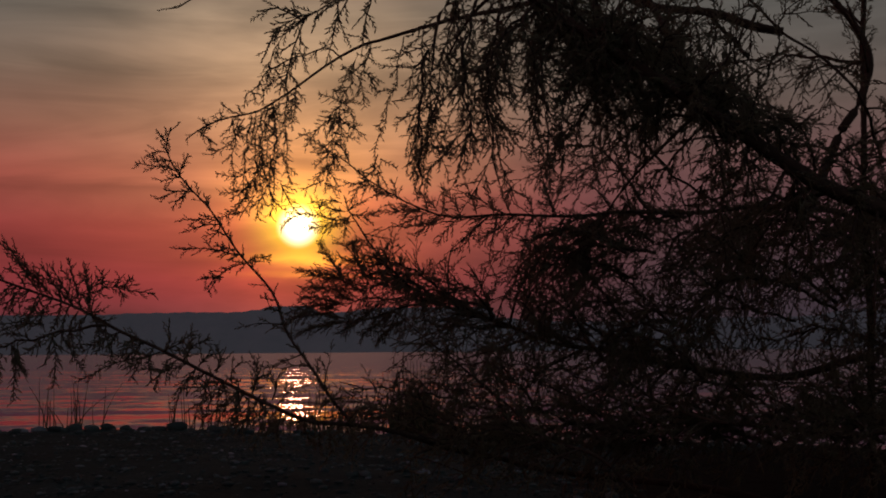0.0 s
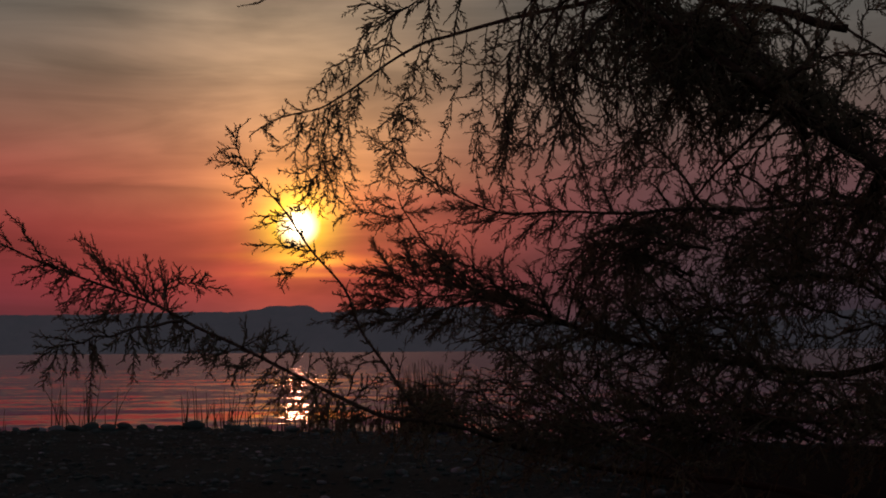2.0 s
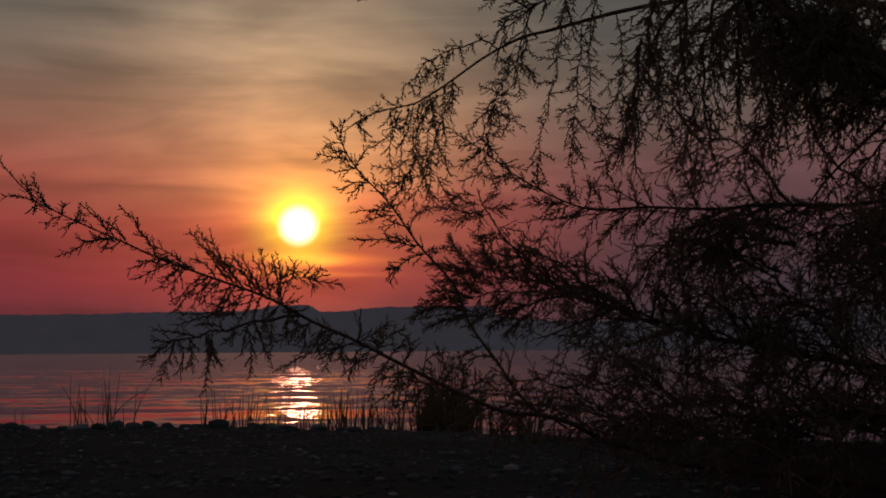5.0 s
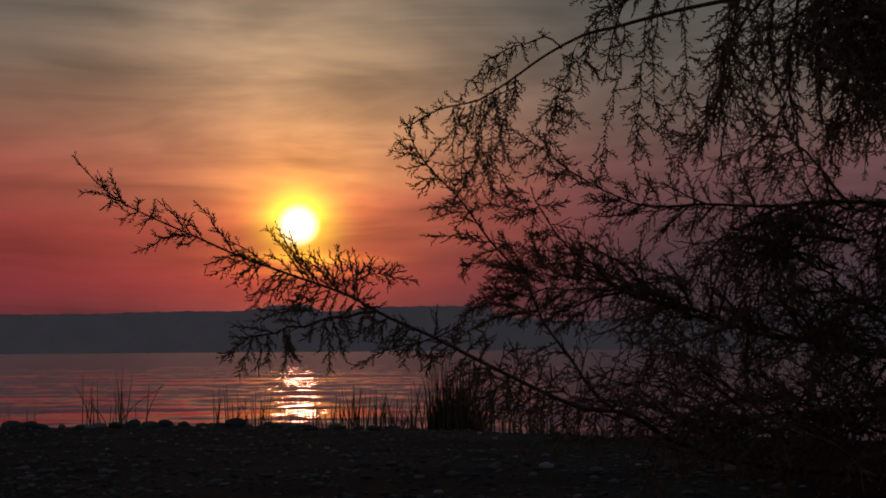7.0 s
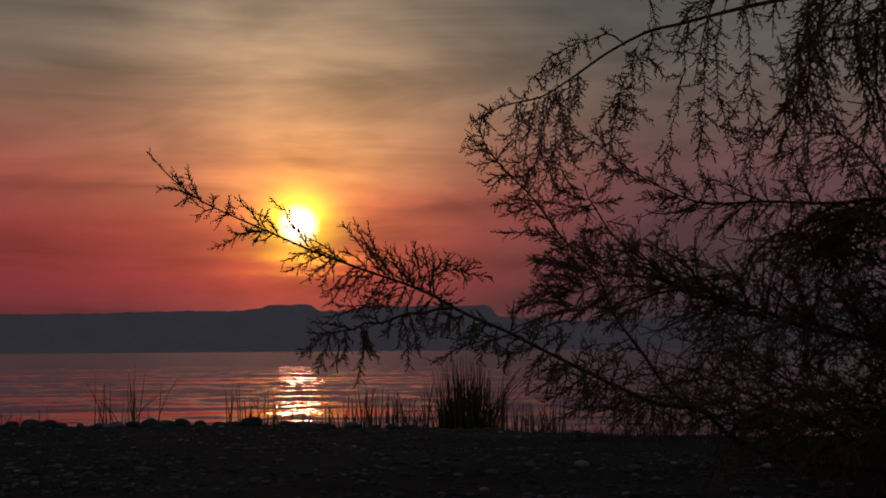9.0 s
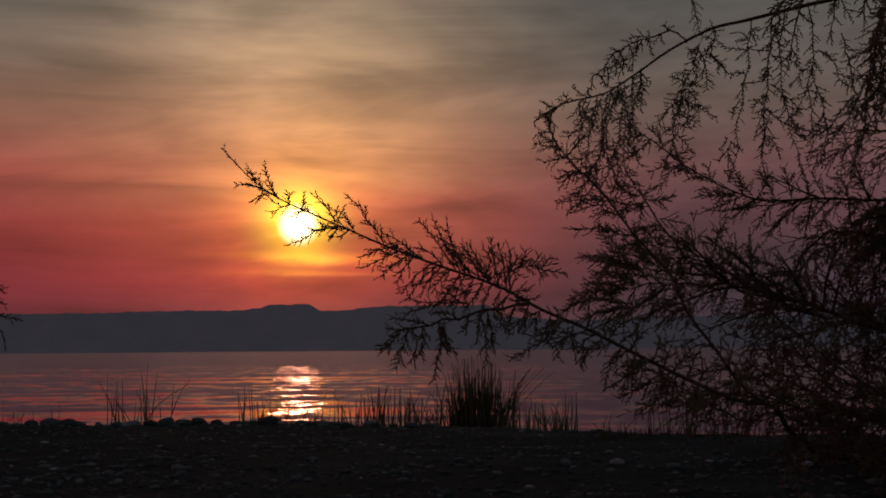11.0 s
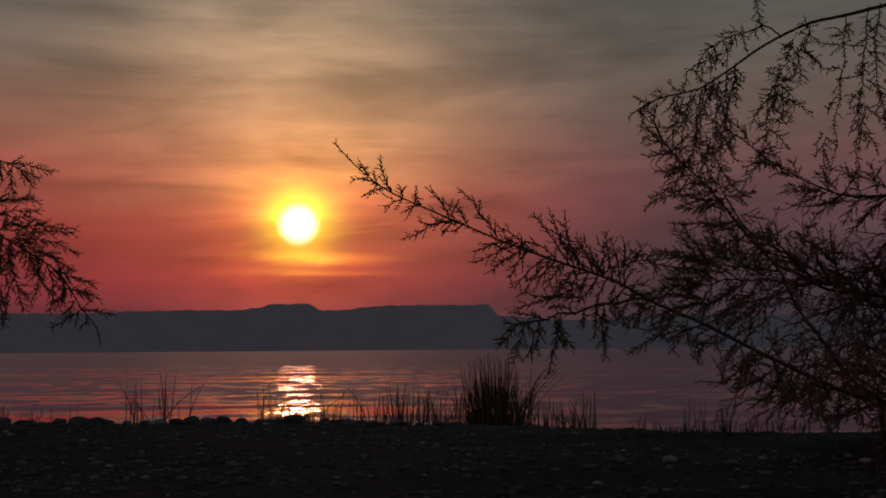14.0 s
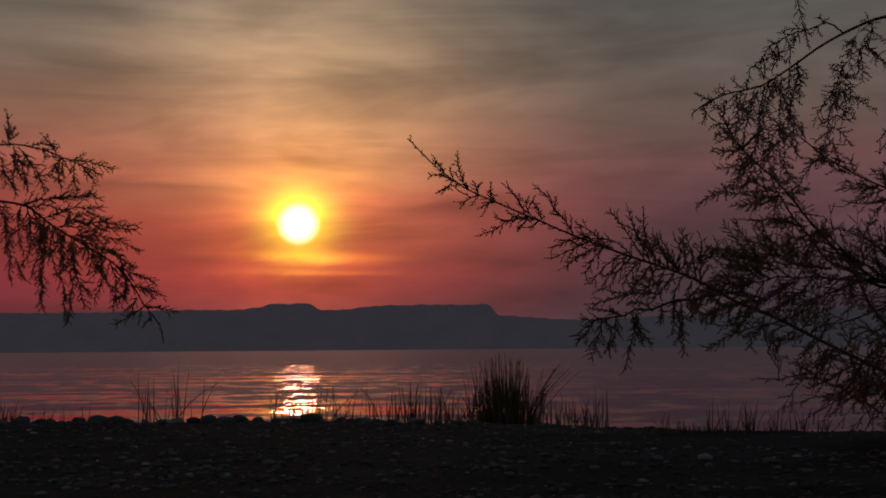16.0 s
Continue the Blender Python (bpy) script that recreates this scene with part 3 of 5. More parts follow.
    fronds(tree, 2.66, [
            [(-0.366, 1.422), (-0.392, 1.372), (-0.430, 1.354)],
            [(-0.378, 1.435), (-0.368, 1.360), (-0.375, 1.297)],
            [(-0.397, 1.435), (-0.417, 1.373), (-0.461, 1.335)],
            [(-0.392, 1.397), (-0.368, 1.335), (-0.332, 1.303)],
            [(-0.411, 1.385), (-0.436, 1.360), (-0.492, 1.354)],
            [(-0.353, 1.447), (-0.336, 1.397), (-0.324, 1.359)],
            [(-0.416, 1.410), (-0.448, 1.385), (-0.497, 1.398)],
            [(-0.386, 1.360), (-0.406, 1.322), (-0.400, 1.291)],
            [(-0.355, 1.372), (-0.331, 1.322), (-0.307, 1.297)],
            [(-0.423, 1.373), (-0.449, 1.323), (-0.505, 1.292)],
            [(-0.411, 1.347), (-0.437, 1.310), (-0.468, 1.304)]], 2080, every=0.007, wide=True)
    # strands that hang further along it
    fronds(tree, 2.62, [
            [(-0.181, 1.651), (-0.201, 1.591), (-0.221, 1.541), (-0.237, 1.466), (-0.255, 1.364)],
            [(-0.153, 1.664), (-0.172, 1.618), (-0.200, 1.588), (-0.218, 1.541)],
            [(-0.194, 1.610), (-0.209, 1.619), (-0.213, 1.610)],
            [(-0.175, 1.613), (-0.154, 1.609), (-0.136, 1.597)],
            [(-0.163, 1.609), (-0.148, 1.584), (-0.137, 1.559)],
            [(-0.182, 1.603), (-0.173, 1.578), (-0.168, 1.540)],
            [(-0.158, 1.660), (-0.155, 1.669), (-0.169, 1.676)],
            [(-0.214, 1.541), (-0.235, 1.547), (-0.262, 1.554)],
            [(-0.228, 1.510), (-0.265, 1.489), (-0.295, 1.442)],
            [(-0.231, 1.516), (-0.209, 1.497), (-0.167, 1.463)],
            [(-0.223, 1.528), (-0.196, 1.522), (-0.191, 1.497)],
            [(-0.235, 1.478), (-0.210, 1.472), (-0.179, 1.474)],
            [(-0.238, 1.460), (-0.223, 1.447), (-0.205, 1.447)]], 2120, every=0.0075, wide=True)
    fronds(tree, 2.62, [
            [(-0.242, 1.435), (-0.261, 1.419), (-0.277, 1.407)],
            [(-0.242, 1.431), (-0.226, 1.416), (-0.211, 1.389)],
            [(-0.246, 1.410), (-0.259, 1.392), (-0.280, 1.367)],
            [(-0.249, 1.398), (-0.235, 1.379), (-0.225, 1.360)],
            [(-0.218, 1.535), (-0.240, 1.522), (-0.249, 1.497)],
            [(-0.227, 1.522), (-0.237, 1.491), (-0.253, 1.472)],
            [(-0.224, 1.522), (-0.216, 1.485), (-0.223, 1.453)],
            [(-0.255, 1.373), (-0.281, 1.361), (-0.305, 1.352)],
            [(-0.238, 1.460), (-0.254, 1.447), (-0.266, 1.448)],
            [(-0.253, 1.367), (-0.238, 1.354), (-0.214, 1.342)],
            [(-0.218, 1.541), (-0.202, 1.551), (-0.195, 1.566)]], 2160, every=0.0075, wide=True)
    fronds(tree, 2.60, [
            [(-0.080, 1.683), (-0.093, 1.603), (-0.110, 1.527), (-0.131, 1.446), (-0.145, 1.366), (-0.159, 1.323)],
            [(-0.084, 1.653), (-0.069, 1.645), (-0.060, 1.633)],
            [(-0.087, 1.640), (-0.104, 1.653), (-0.125, 1.651)],
            [(-0.090, 1.615), (-0.119, 1.622), (-0.142, 1.631)],
            [(-0.092, 1.621), (-0.064, 1.615), (-0.035, 1.617)],
            [(-0.096, 1.565), (-0.121, 1.559), (-0.140, 1.543)],
            [(-0.107, 1.540), (-0.079, 1.540), (-0.058, 1.542)],
            [(-0.132, 1.415), (-0.116, 1.409), (-0.097, 1.400)],
            [(-0.136, 1.400), (-0.151, 1.384), (-0.166, 1.366)],
            [(-0.139, 1.391), (-0.127, 1.372), (-0.119, 1.356)],
            [(-0.148, 1.353), (-0.140, 1.339), (-0.138, 1.322)],
            [(-0.124, 1.471), (-0.131, 1.478), (-0.136, 1.471)],
            [(-0.138, 1.422), (-0.144, 1.409), (-0.151, 1.401)]], 2200, every=0.03, wide=True)
    fronds(tree, 2.58, [
            [(-0.036, 1.695), (-0.044, 1.610), (-0.052, 1.510), (-0.060, 1.430), (-0.056, 1.335)],
            [(-0.053, 1.485), (-0.071, 1.455), (-0.079, 1.424)],
            [(-0.053, 1.479), (-0.035, 1.448), (-0.012, 1.423)],
            [(-0.056, 1.455), (-0.067, 1.411), (-0.074, 1.375)],
            [(-0.057, 1.424), (-0.046, 1.399), (-0.041, 1.368)],
            [(-0.052, 1.510), (-0.079, 1.498), (-0.099, 1.473)],
            [(-0.048, 1.535), (-0.024, 1.516), (-0.019, 1.485)],
            [(-0.046, 1.572), (-0.065, 1.554), (-0.076, 1.535)],
            [(-0.044, 1.597), (-0.015, 1.585), (-0.004, 1.560)],
            [(-0.011, 1.703), (-0.025, 1.597), (-0.016, 1.498), (0.001, 1.417), (0.016, 1.359)],
            [(-0.018, 1.510), (0.006, 1.491), (0.024, 1.472)],
            [(-0.009, 1.467), (0.017, 1.454), (0.053, 1.448)],
            [(-0.002, 1.429), (0.022, 1.421), (0.040, 1.417)]], 2240, wide=True)
    fronds(tree, 2.56, [
            [(0.032, 1.709), (0.050, 1.616), (0.042, 1.530), (0.057, 1.450), (0.047, 1.376)],
            [(0.043, 1.542), (0.022, 1.505), (0.005, 1.469)],
            [(0.042, 1.530), (0.061, 1.493), (0.069, 1.450)],
            [(0.047, 1.579), (0.020, 1.561), (0.001, 1.530)],
            [(0.050, 1.604), (0.076, 1.591), (0.099, 1.560)],
            [(0.055, 1.468), (0.070, 1.431), (0.063, 1.395)],
            [(0.052, 1.438), (0.040, 1.419), (0.021, 1.413)],
            [(0.102, 1.641), (0.115, 1.579), (0.122, 1.511), (0.116, 1.431)],
            [(0.119, 1.554), (0.141, 1.529), (0.158, 1.492)],
            [(0.122, 1.505), (0.102, 1.474), (0.089, 1.437)],
            [(0.081, 1.554), (0.099, 1.548), (0.125, 1.535)],
            [(0.093, 1.542), (0.098, 1.523), (0.104, 1.511)],
            [(0.121, 1.480), (0.138, 1.449), (0.140, 1.406)]], 2280, wide=True)
    # the sprays at the tip of the thick limb
    for k, points in enumerate([
            [(-0.119, 1.80, 1.556), (-0.187, 1.80, 1.513), (-0.238, 1.80, 1.492), (-0.263, 1.80, 1.451)],
            [(-0.187, 1.80, 1.513), (-0.238, 1.80, 1.479), (-0.257, 1.80, 1.427)],
            [(-0.204, 1.80, 1.505), (-0.221, 1.80, 1.453), (-0.231, 1.80, 1.401)],
            [(-0.136, 1.80, 1.539), (-0.161, 1.80, 1.483), (-0.168, 1.80, 1.444)],
            [(-0.213, 1.80, 1.503), (-0.247, 1.80, 1.518), (-0.270, 1.80, 1.509)],
            [(-0.153, 1.80, 1.539), (-0.155, 1.80, 1.504), (-0.144, 1.80, 1.476)],
            [(-0.102, 1.80, 1.565), (-0.110, 1.80, 1.504), (-0.119, 1.80, 1.461)]]):
        B(points, 0.0016, 0.0008, 740 + k, start=0.05, every=0.010, size=0.042, droop=1.0, taper=0.4)
    # more strands, behind and further in
    rng = np.random.default_rng(12)
    for k in range(7):
        x = 0.2 + 0.075 * k + rng.normal() * 0.025
        y, z = 2.45 - 0.3 * (x - 0.1) + rng.uniform(-0.1, 0.2), 1.70
        L = rng.uniform(0.14, 0.44)
        B([(x + 0.02, y, z), (x, y, z - 0.3 * L), (x + rng.normal() * 0.015, y, z - L)], 0.0018, 0.0009, 310 + k, start=0.1, every=0.009, size=0.042, droop=1.5, taper=0.3, name="hanging_twig")
    for k in range(13):
        x, y = 0.0 + 0.026 * k + rng.normal() * 0.015, rng.uniform(2.0, 2.35)
        L = rng.uniform(0.12, 0.34)
        B([(x + 0.06, y - 0.1, 1.63), (x + 0.02, y, 1.6), (x - 0.03 * rng.uniform(), y, 1.6 - 0.5 * L), (x - 0.02 + rng.normal() * 0.05, y, 1.6 - L)], 0.0018, 0.0009, 320 + k, start=0.06, every=0.0085, size=0.045, droop=0.8, taper=0.3, twigs=3, twig_size=0.09, twig_from=0.25, fall=0.1, name="hanging_twig")
    # the young stem at its edge
    B([(-0.165, 2.25, 0.868), (-0.187, 2.28, 0.890), (-0.239, 2.29, 0.951), (-0.277, 2.30, 1.017), (-0.316, 2.31, 1.093), (-0.343, 2.32, 1.131), (-0.375, 2.32, 1.177), (-0.403, 2.33, 1.217), (-0.430, 2.34, 1.248), (-0.464, 2.35, 1.290), (-0.492, 2.35, 1.324), (-0.520, 2.36, 1.360), (-0.535, 2.37, 1.389), (-0.544, 2.38, 1.418), (-0.539, 2.38, 1.448)], 0.0034, 0.0012, 4, start=0.03, every=0.017, size=0.042, droop=0.8, taper=0.3, bristles=0.010, twigs=7, twig_size=0.07, twig_from=0.03, twig_to=0.4, fall=0.2)
    fronds(tree, 2.36, [
            [(-0.536, 1.392), (-0.553, 1.396), (-0.573, 1.388)],
            [(-0.529, 1.377), (-0.548, 1.373), (-0.567, 1.379)],
            [(-0.520, 1.356), (-0.548, 1.359), (-0.583, 1.363)],
            [(-0.513, 1.345), (-0.531, 1.343), (-0.556, 1.339)],
            [(-0.512, 1.345), (-0.498, 1.359), (-0.480, 1.376)],
            [(-0.541, 1.413), (-0.550, 1.426), (-0.560, 1.435)],
            [(-0.484, 1.314), (-0.509, 1.312), (-0.536, 1.290)],
            [(-0.492, 1.321), (-0.514, 1.301), (-0.523, 1.287)],
            [(-0.440, 1.258), (-0.470, 1.260), (-0.511, 1.261)],
            [(-0.435, 1.250), (-0.465, 1.250), (-0.503, 1.237)],
            [(-0.432, 1.245), (-0.440, 1.234), (-0.454, 1.223)],
            [(-0.386, 1.191), (-0.432, 1.198), (-0.476, 1.201), (-0.512, 1.203)],
            [(-0.415, 1.196), (-0.432, 1.209), (-0.448, 1.214)],
            [(-0.375, 1.176), (-0.410, 1.162), (-0.432, 1.145), (-0.443, 1.112)],
            [(-0.426, 1.147), (-0.441, 1.141), (-0.448, 1.138)],
            [(-0.377, 1.178), (-0.349, 1.183), (-0.327, 1.175)]], 2320)
    # the low bough that reaches far out
    B([base_of(1.0, 2.98), (0.78, 3.12, 0.625), (0.50, 3.28, 0.655), (0.26, 3.28, 0.690), (0.135, 3.05, 0.732), (0.023, 2.75, 0.785), (-0.095, 2.42, 0.840), (-0.168, 2.25, 0.869), (-0.256, 2.17, 0.888), (-0.402, 2.17, 0.955), (-0.502, 2.17, 1.005), (-0.572, 2.18, 1.036), (-0.652, 2.18, 1.081), (-0.754, 2.19, 1.121), (-0.856, 2.19, 1.161), (-0.929, 2.20, 1.193), (-1.001, 2.20, 1.223), (-1.064, 2.21, 1.252), (-1.117, 2.21, 1.292), (-1.162, 2.22, 1.341)], 0.0115, 0.0010, 5, start=0.60, every=0.022, size=0.03, droop=1.0, taper=0.5, bristles=0.011)
    # its feathery twigs, above and below
    fronds(tree, 2.20, [
            [(-1.096, 1.280), (-1.104, 1.293), (-1.112, 1.306)],
            [(-1.053, 1.246), (-1.065, 1.272), (-1.073, 1.299)],
            [(-1.034, 1.237), (-1.034, 1.246), (-1.032, 1.256)],
            [(-1.013, 1.227), (-1.010, 1.240), (-1.009, 1.252)],
            [(-0.950, 1.204), (-0.965, 1.230), (-0.987, 1.250)],
            [(-0.939, 1.199), (-0.948, 1.214), (-0.944, 1.231)],
            [(-0.919, 1.191), (-0.927, 1.206), (-0.938, 1.218)],
            [(-0.862, 1.165), (-0.896, 1.212), (-0.903, 1.229), (-0.930, 1.250)],
            [(-0.796, 1.138), (-0.826, 1.162), (-0.862, 1.177)],
            [(-0.806, 1.141), (-0.832, 1.152), (-0.857, 1.164)],
            [(-0.755, 1.122), (-0.780, 1.151), (-0.806, 1.159)],
            [(-0.732, 1.115), (-0.765, 1.161), (-0.798, 1.202)],
            [(-0.724, 1.112), (-0.750, 1.161), (-0.773, 1.200)],
            [(-0.714, 1.108), (-0.736, 1.151), (-0.749, 1.190)]], 2360)
    fronds(tree, 2.20, [
            [(-0.704, 1.104), (-0.724, 1.130), (-0.750, 1.161)],
            [(-0.688, 1.097), (-0.704, 1.135), (-0.719, 1.161)],
            [(-0.668, 1.089), (-0.691, 1.130), (-0.705, 1.156)],
            [(-0.653, 1.080), (-0.665, 1.130), (-0.671, 1.171)],
            [(-0.640, 1.073), (-0.644, 1.119), (-0.657, 1.163)],
            [(-0.632, 1.070), (-0.634, 1.109), (-0.637, 1.148)],
            [(-0.668, 1.089), (-0.704, 1.130), (-0.728, 1.143)],
            [(-0.683, 1.096), (-0.668, 1.130), (-0.683, 1.156)],
            [(-0.675, 1.093), (-0.637, 1.115), (-0.586, 1.121), (-0.528, 1.106)],
            [(-0.617, 1.117), (-0.611, 1.131), (-0.608, 1.145)],
            [(-0.596, 1.120), (-0.586, 1.131), (-0.583, 1.141)],
            [(-0.586, 1.120), (-0.579, 1.109), (-0.575, 1.098)],
            [(-0.576, 1.120), (-0.567, 1.129), (-0.561, 1.136)],
            [(-0.637, 1.115), (-0.622, 1.129), (-0.620, 1.142)]], 2400, every=0.0075)
    fronds(tree, 2.19, [
            [(-1.066, 1.255), (-1.092, 1.266), (-1.122, 1.265)],
            [(-1.079, 1.262), (-1.090, 1.253), (-1.097, 1.250)],
            [(-1.032, 1.235), (-1.050, 1.231), (-1.068, 1.223)],
            [(-1.009, 1.224), (-1.020, 1.218), (-1.027, 1.214)],
            [(-0.935, 1.195), (-0.968, 1.191), (-0.999, 1.175), (-1.029, 1.163)],
            [(-0.956, 1.193), (-0.979, 1.189), (-1.001, 1.195)],
            [(-0.946, 1.192), (-0.953, 1.184), (-0.962, 1.177)],
            [(-0.922, 1.190), (-0.938, 1.177), (-0.945, 1.174)],
            [(-0.846, 1.156), (-0.876, 1.149), (-0.907, 1.138)],
            [(-0.831, 1.151), (-0.861, 1.139), (-0.902, 1.119)],
            [(-0.815, 1.144), (-0.836, 1.130), (-0.871, 1.108)],
            [(-0.805, 1.140), (-0.825, 1.120), (-0.838, 1.092)],
            [(-0.774, 1.128), (-0.805, 1.108), (-0.831, 1.071)],
            [(-0.764, 1.124), (-0.793, 1.099), (-0.820, 1.059)],
            [(-0.756, 1.121), (-0.785, 1.094), (-0.799, 1.067)]], 2440)
    fronds(tree, 2.18, [
            [(-0.738, 1.116), (-0.764, 1.094), (-0.776, 1.073)],
            [(-0.723, 1.110), (-0.743, 1.078), (-0.764, 1.053)],
            [(-0.713, 1.106), (-0.728, 1.078), (-0.735, 1.053)],
            [(-0.698, 1.100), (-0.713, 1.078), (-0.715, 1.053)],
            [(-0.683, 1.093), (-0.698, 1.068), (-0.713, 1.046)],
            [(-0.668, 1.086), (-0.681, 1.062), (-0.685, 1.037)],
            [(-0.703, 1.078), (-0.749, 1.060), (-0.804, 1.056)],
            [(-0.652, 1.077), (-0.663, 1.052), (-0.665, 1.027)],
            [(-0.637, 1.070), (-0.648, 1.047), (-0.651, 1.012)],
            [(-0.622, 1.062), (-0.627, 1.042), (-0.633, 1.017)],
            [(-0.642, 1.073), (-0.622, 1.075), (-0.600, 1.077)],
            [(-0.627, 1.065), (-0.607, 1.059), (-0.590, 1.061)],
            [(-0.713, 1.053), (-0.764, 1.053), (-0.830, 1.038)],
            [(-0.602, 1.050), (-0.607, 1.032), (-0.605, 1.006)],
            [(-0.582, 1.039), (-0.590, 1.018), (-0.587, 0.996)]], 2480, every=0.0075)
    # the lesser bough under it
    B([(-0.602, 2.17, 1.051), (-0.652, 2.17, 1.045), (-0.703, 2.17, 1.035), (-0.753, 2.17, 1.022), (-0.803, 2.17, 1.012), (-0.839, 2.17, 1.000), (-0.862, 2.17, 0.980)], 0.003, 0.0010, 6, start=0.15, every=0.014, size=0.03, droop=1.5, bristles=0.007)
    fronds(tree, 2.16, [
            [(-0.783, 1.015), (-0.813, 1.023), (-0.843, 1.028)],
            [(-0.803, 1.012), (-0.828, 1.008), (-0.853, 1.008)],
            [(-0.818, 1.008), (-0.828, 0.973), (-0.841, 0.938)],
            [(-0.838, 0.998), (-0.848, 0.983), (-0.868, 0.973)],
            [(-0.793, 1.014), (-0.791, 0.988), (-0.798, 0.963)],
            [(-0.763, 1.019), (-0.758, 0.987), (-0.748, 0.965)],
            [(-0.758, 1.019), (-0.753, 0.992), (-0.731, 0.965)],
            [(-0.753, 1.020), (-0.763, 0.972), (-0.771, 0.918)],
            [(-0.813, 1.010), (-0.803, 0.983), (-0.813, 0.948)],
            [(-0.692, 1.037), (-0.683, 0.997), (-0.681, 0.947)],
            [(-0.687, 1.039), (-0.693, 1.007), (-0.698, 0.982)],
            [(-0.677, 1.040), (-0.668, 0.997), (-0.663, 0.972)],
            [(-0.712, 1.032), (-0.713, 1.012), (-0.723, 1.002)],
            [(-0.662, 1.044), (-0.647, 1.016), (-0.638, 0.998)],
            [(-0.732, 1.027), (-0.747, 1.037), (-0.773, 1.037)]], 2520, every=0.0075)
    # towards its foot
    fronds(tree, 2.20, [
            [(-0.582, 1.039), (-0.612, 1.027), (-0.638, 1.002)],
            [(-0.561, 1.031), (-0.572, 1.006), (-0.567, 0.981)],
            [(-0.541, 1.021), (-0.561, 1.001), (-0.602, 0.996)],
            [(-0.521, 1.013), (-0.526, 0.986), (-0.516, 0.963)],
            [(-0.500, 1.005), (-0.490, 1.026), (-0.495, 1.047)],
            [(-0.480, 0.996), (-0.501, 0.983), (-0.496, 0.955)],
            [(-0.460, 0.985), (-0.465, 1.006), (-0.454, 1.026)],
            [(-0.440, 0.977), (-0.424, 0.995), (-0.399, 0.997)],
            [(-0.424, 0.968), (-0.440, 0.955), (-0.455, 0.955)],
            [(-0.399, 0.953), (-0.395, 0.924), (-0.405, 0.894)],
            [(-0.379, 0.944), (-0.374, 0.969), (-0.353, 0.984)],
            [(-0.369, 0.939), (-0.359, 0.903), (-0.370, 0.873)],
            [(-0.344, 0.927), (-0.328, 0.954), (-0.302, 0.964)],
            [(-0.324, 0.918), (-0.329, 0.893), (-0.350, 0.878)],
            [(-0.298, 0.907), (-0.278, 0.933), (-0.247, 0.938)],
            [(-0.298, 0.907), (-0.304, 0.873), (-0.300, 0.848)]], 2860, every=0.007, size=0.036)
    fronds(tree, 2.24, [
            [(-0.272, 0.897), (-0.293, 0.876), (-0.335, 0.861)],
            [(-0.252, 0.889), (-0.257, 0.860), (-0.253, 0.830)],
            [(-0.231, 0.883), (-0.210, 0.911), (-0.179, 0.916)],
            [(-0.241, 0.886), (-0.227, 0.855), (-0.232, 0.827)],
            [(-0.200, 0.874), (-0.206, 0.850), (-0.202, 0.821)],
            [(-0.180, 0.867), (-0.158, 0.895), (-0.127, 0.900)],
            [(-0.395, 0.954), (-0.411, 0.928), (-0.458, 0.903)],
            [(-0.334, 0.925), (-0.350, 0.892), (-0.397, 0.856)],
            [(-0.159, 0.860), (-0.138, 0.880), (-0.097, 0.885)],
            [(-0.170, 0.863), (-0.165, 0.839), (-0.176, 0.819)],
            [(-0.313, 0.914), (-0.302, 0.943), (-0.312, 0.969)],
            [(-0.354, 0.933), (-0.343, 0.959), (-0.353, 0.990)],
            [(-0.416, 0.964), (-0.405, 0.990), (-0.410, 1.016)]], 2900, every=0.007, size=0.04)
    fronds(tree, 2.17, [
            [(-0.502, 1.003), (-0.552, 0.990), (-0.598, 0.976), (-0.638, 0.956)],
            [(-0.522, 0.999), (-0.547, 0.981), (-0.553, 0.956)],
            [(-0.472, 0.989), (-0.502, 0.965), (-0.513, 0.935)],
            [(-0.452, 0.983), (-0.487, 0.970), (-0.527, 0.974)],
            [(-0.437, 0.975), (-0.458, 0.945), (-0.468, 0.915)],
            [(-0.412, 0.960), (-0.428, 0.930), (-0.433, 0.895)],
            [(-0.392, 0.950), (-0.418, 0.940), (-0.453, 0.940)],
            [(-0.362, 0.934), (-0.393, 0.905), (-0.443, 0.883)],
            [(-0.353, 0.929), (-0.373, 0.890), (-0.389, 0.860)],
            [(-0.343, 0.926), (-0.348, 0.884), (-0.364, 0.855)],
            [(-0.497, 1.003), (-0.467, 1.015), (-0.436, 1.040)],
            [(-0.462, 0.987), (-0.441, 1.015), (-0.411, 1.025)],
            [(-0.532, 1.016), (-0.552, 1.026), (-0.567, 1.006)],
            [(-0.313, 0.912), (-0.319, 0.874), (-0.329, 0.840)],
            [(-0.283, 0.901), (-0.294, 0.864), (-0.289, 0.834)]], 2560, every=0.007, size=0.036)
    # boughs behind
    B([(1.05, 3.0, 1.3), (0.95, 2.95, 1.335), (0.790, 2.90, 1.339), (0.562, 2.90, 1.329), (0.291, 2.90, 1.324), (0.101, 2.90, 1.322), (0.020, 2.90, 1.325), (-0.047, 2.90, 1.341), (-0.115, 2.90, 1.368), (-0.182, 2.90, 1.413), (-0.222, 2.90, 1.454), (-0.263, 2.90, 1.486), (-0.297, 2.90, 1.507)], 0.008, 0.0013, 7, start=0.3, every=0.02, size=0.08, droop=1.5, twigs=20, twig_size=0.18, twig_from=0.3, twig_to=0.7)
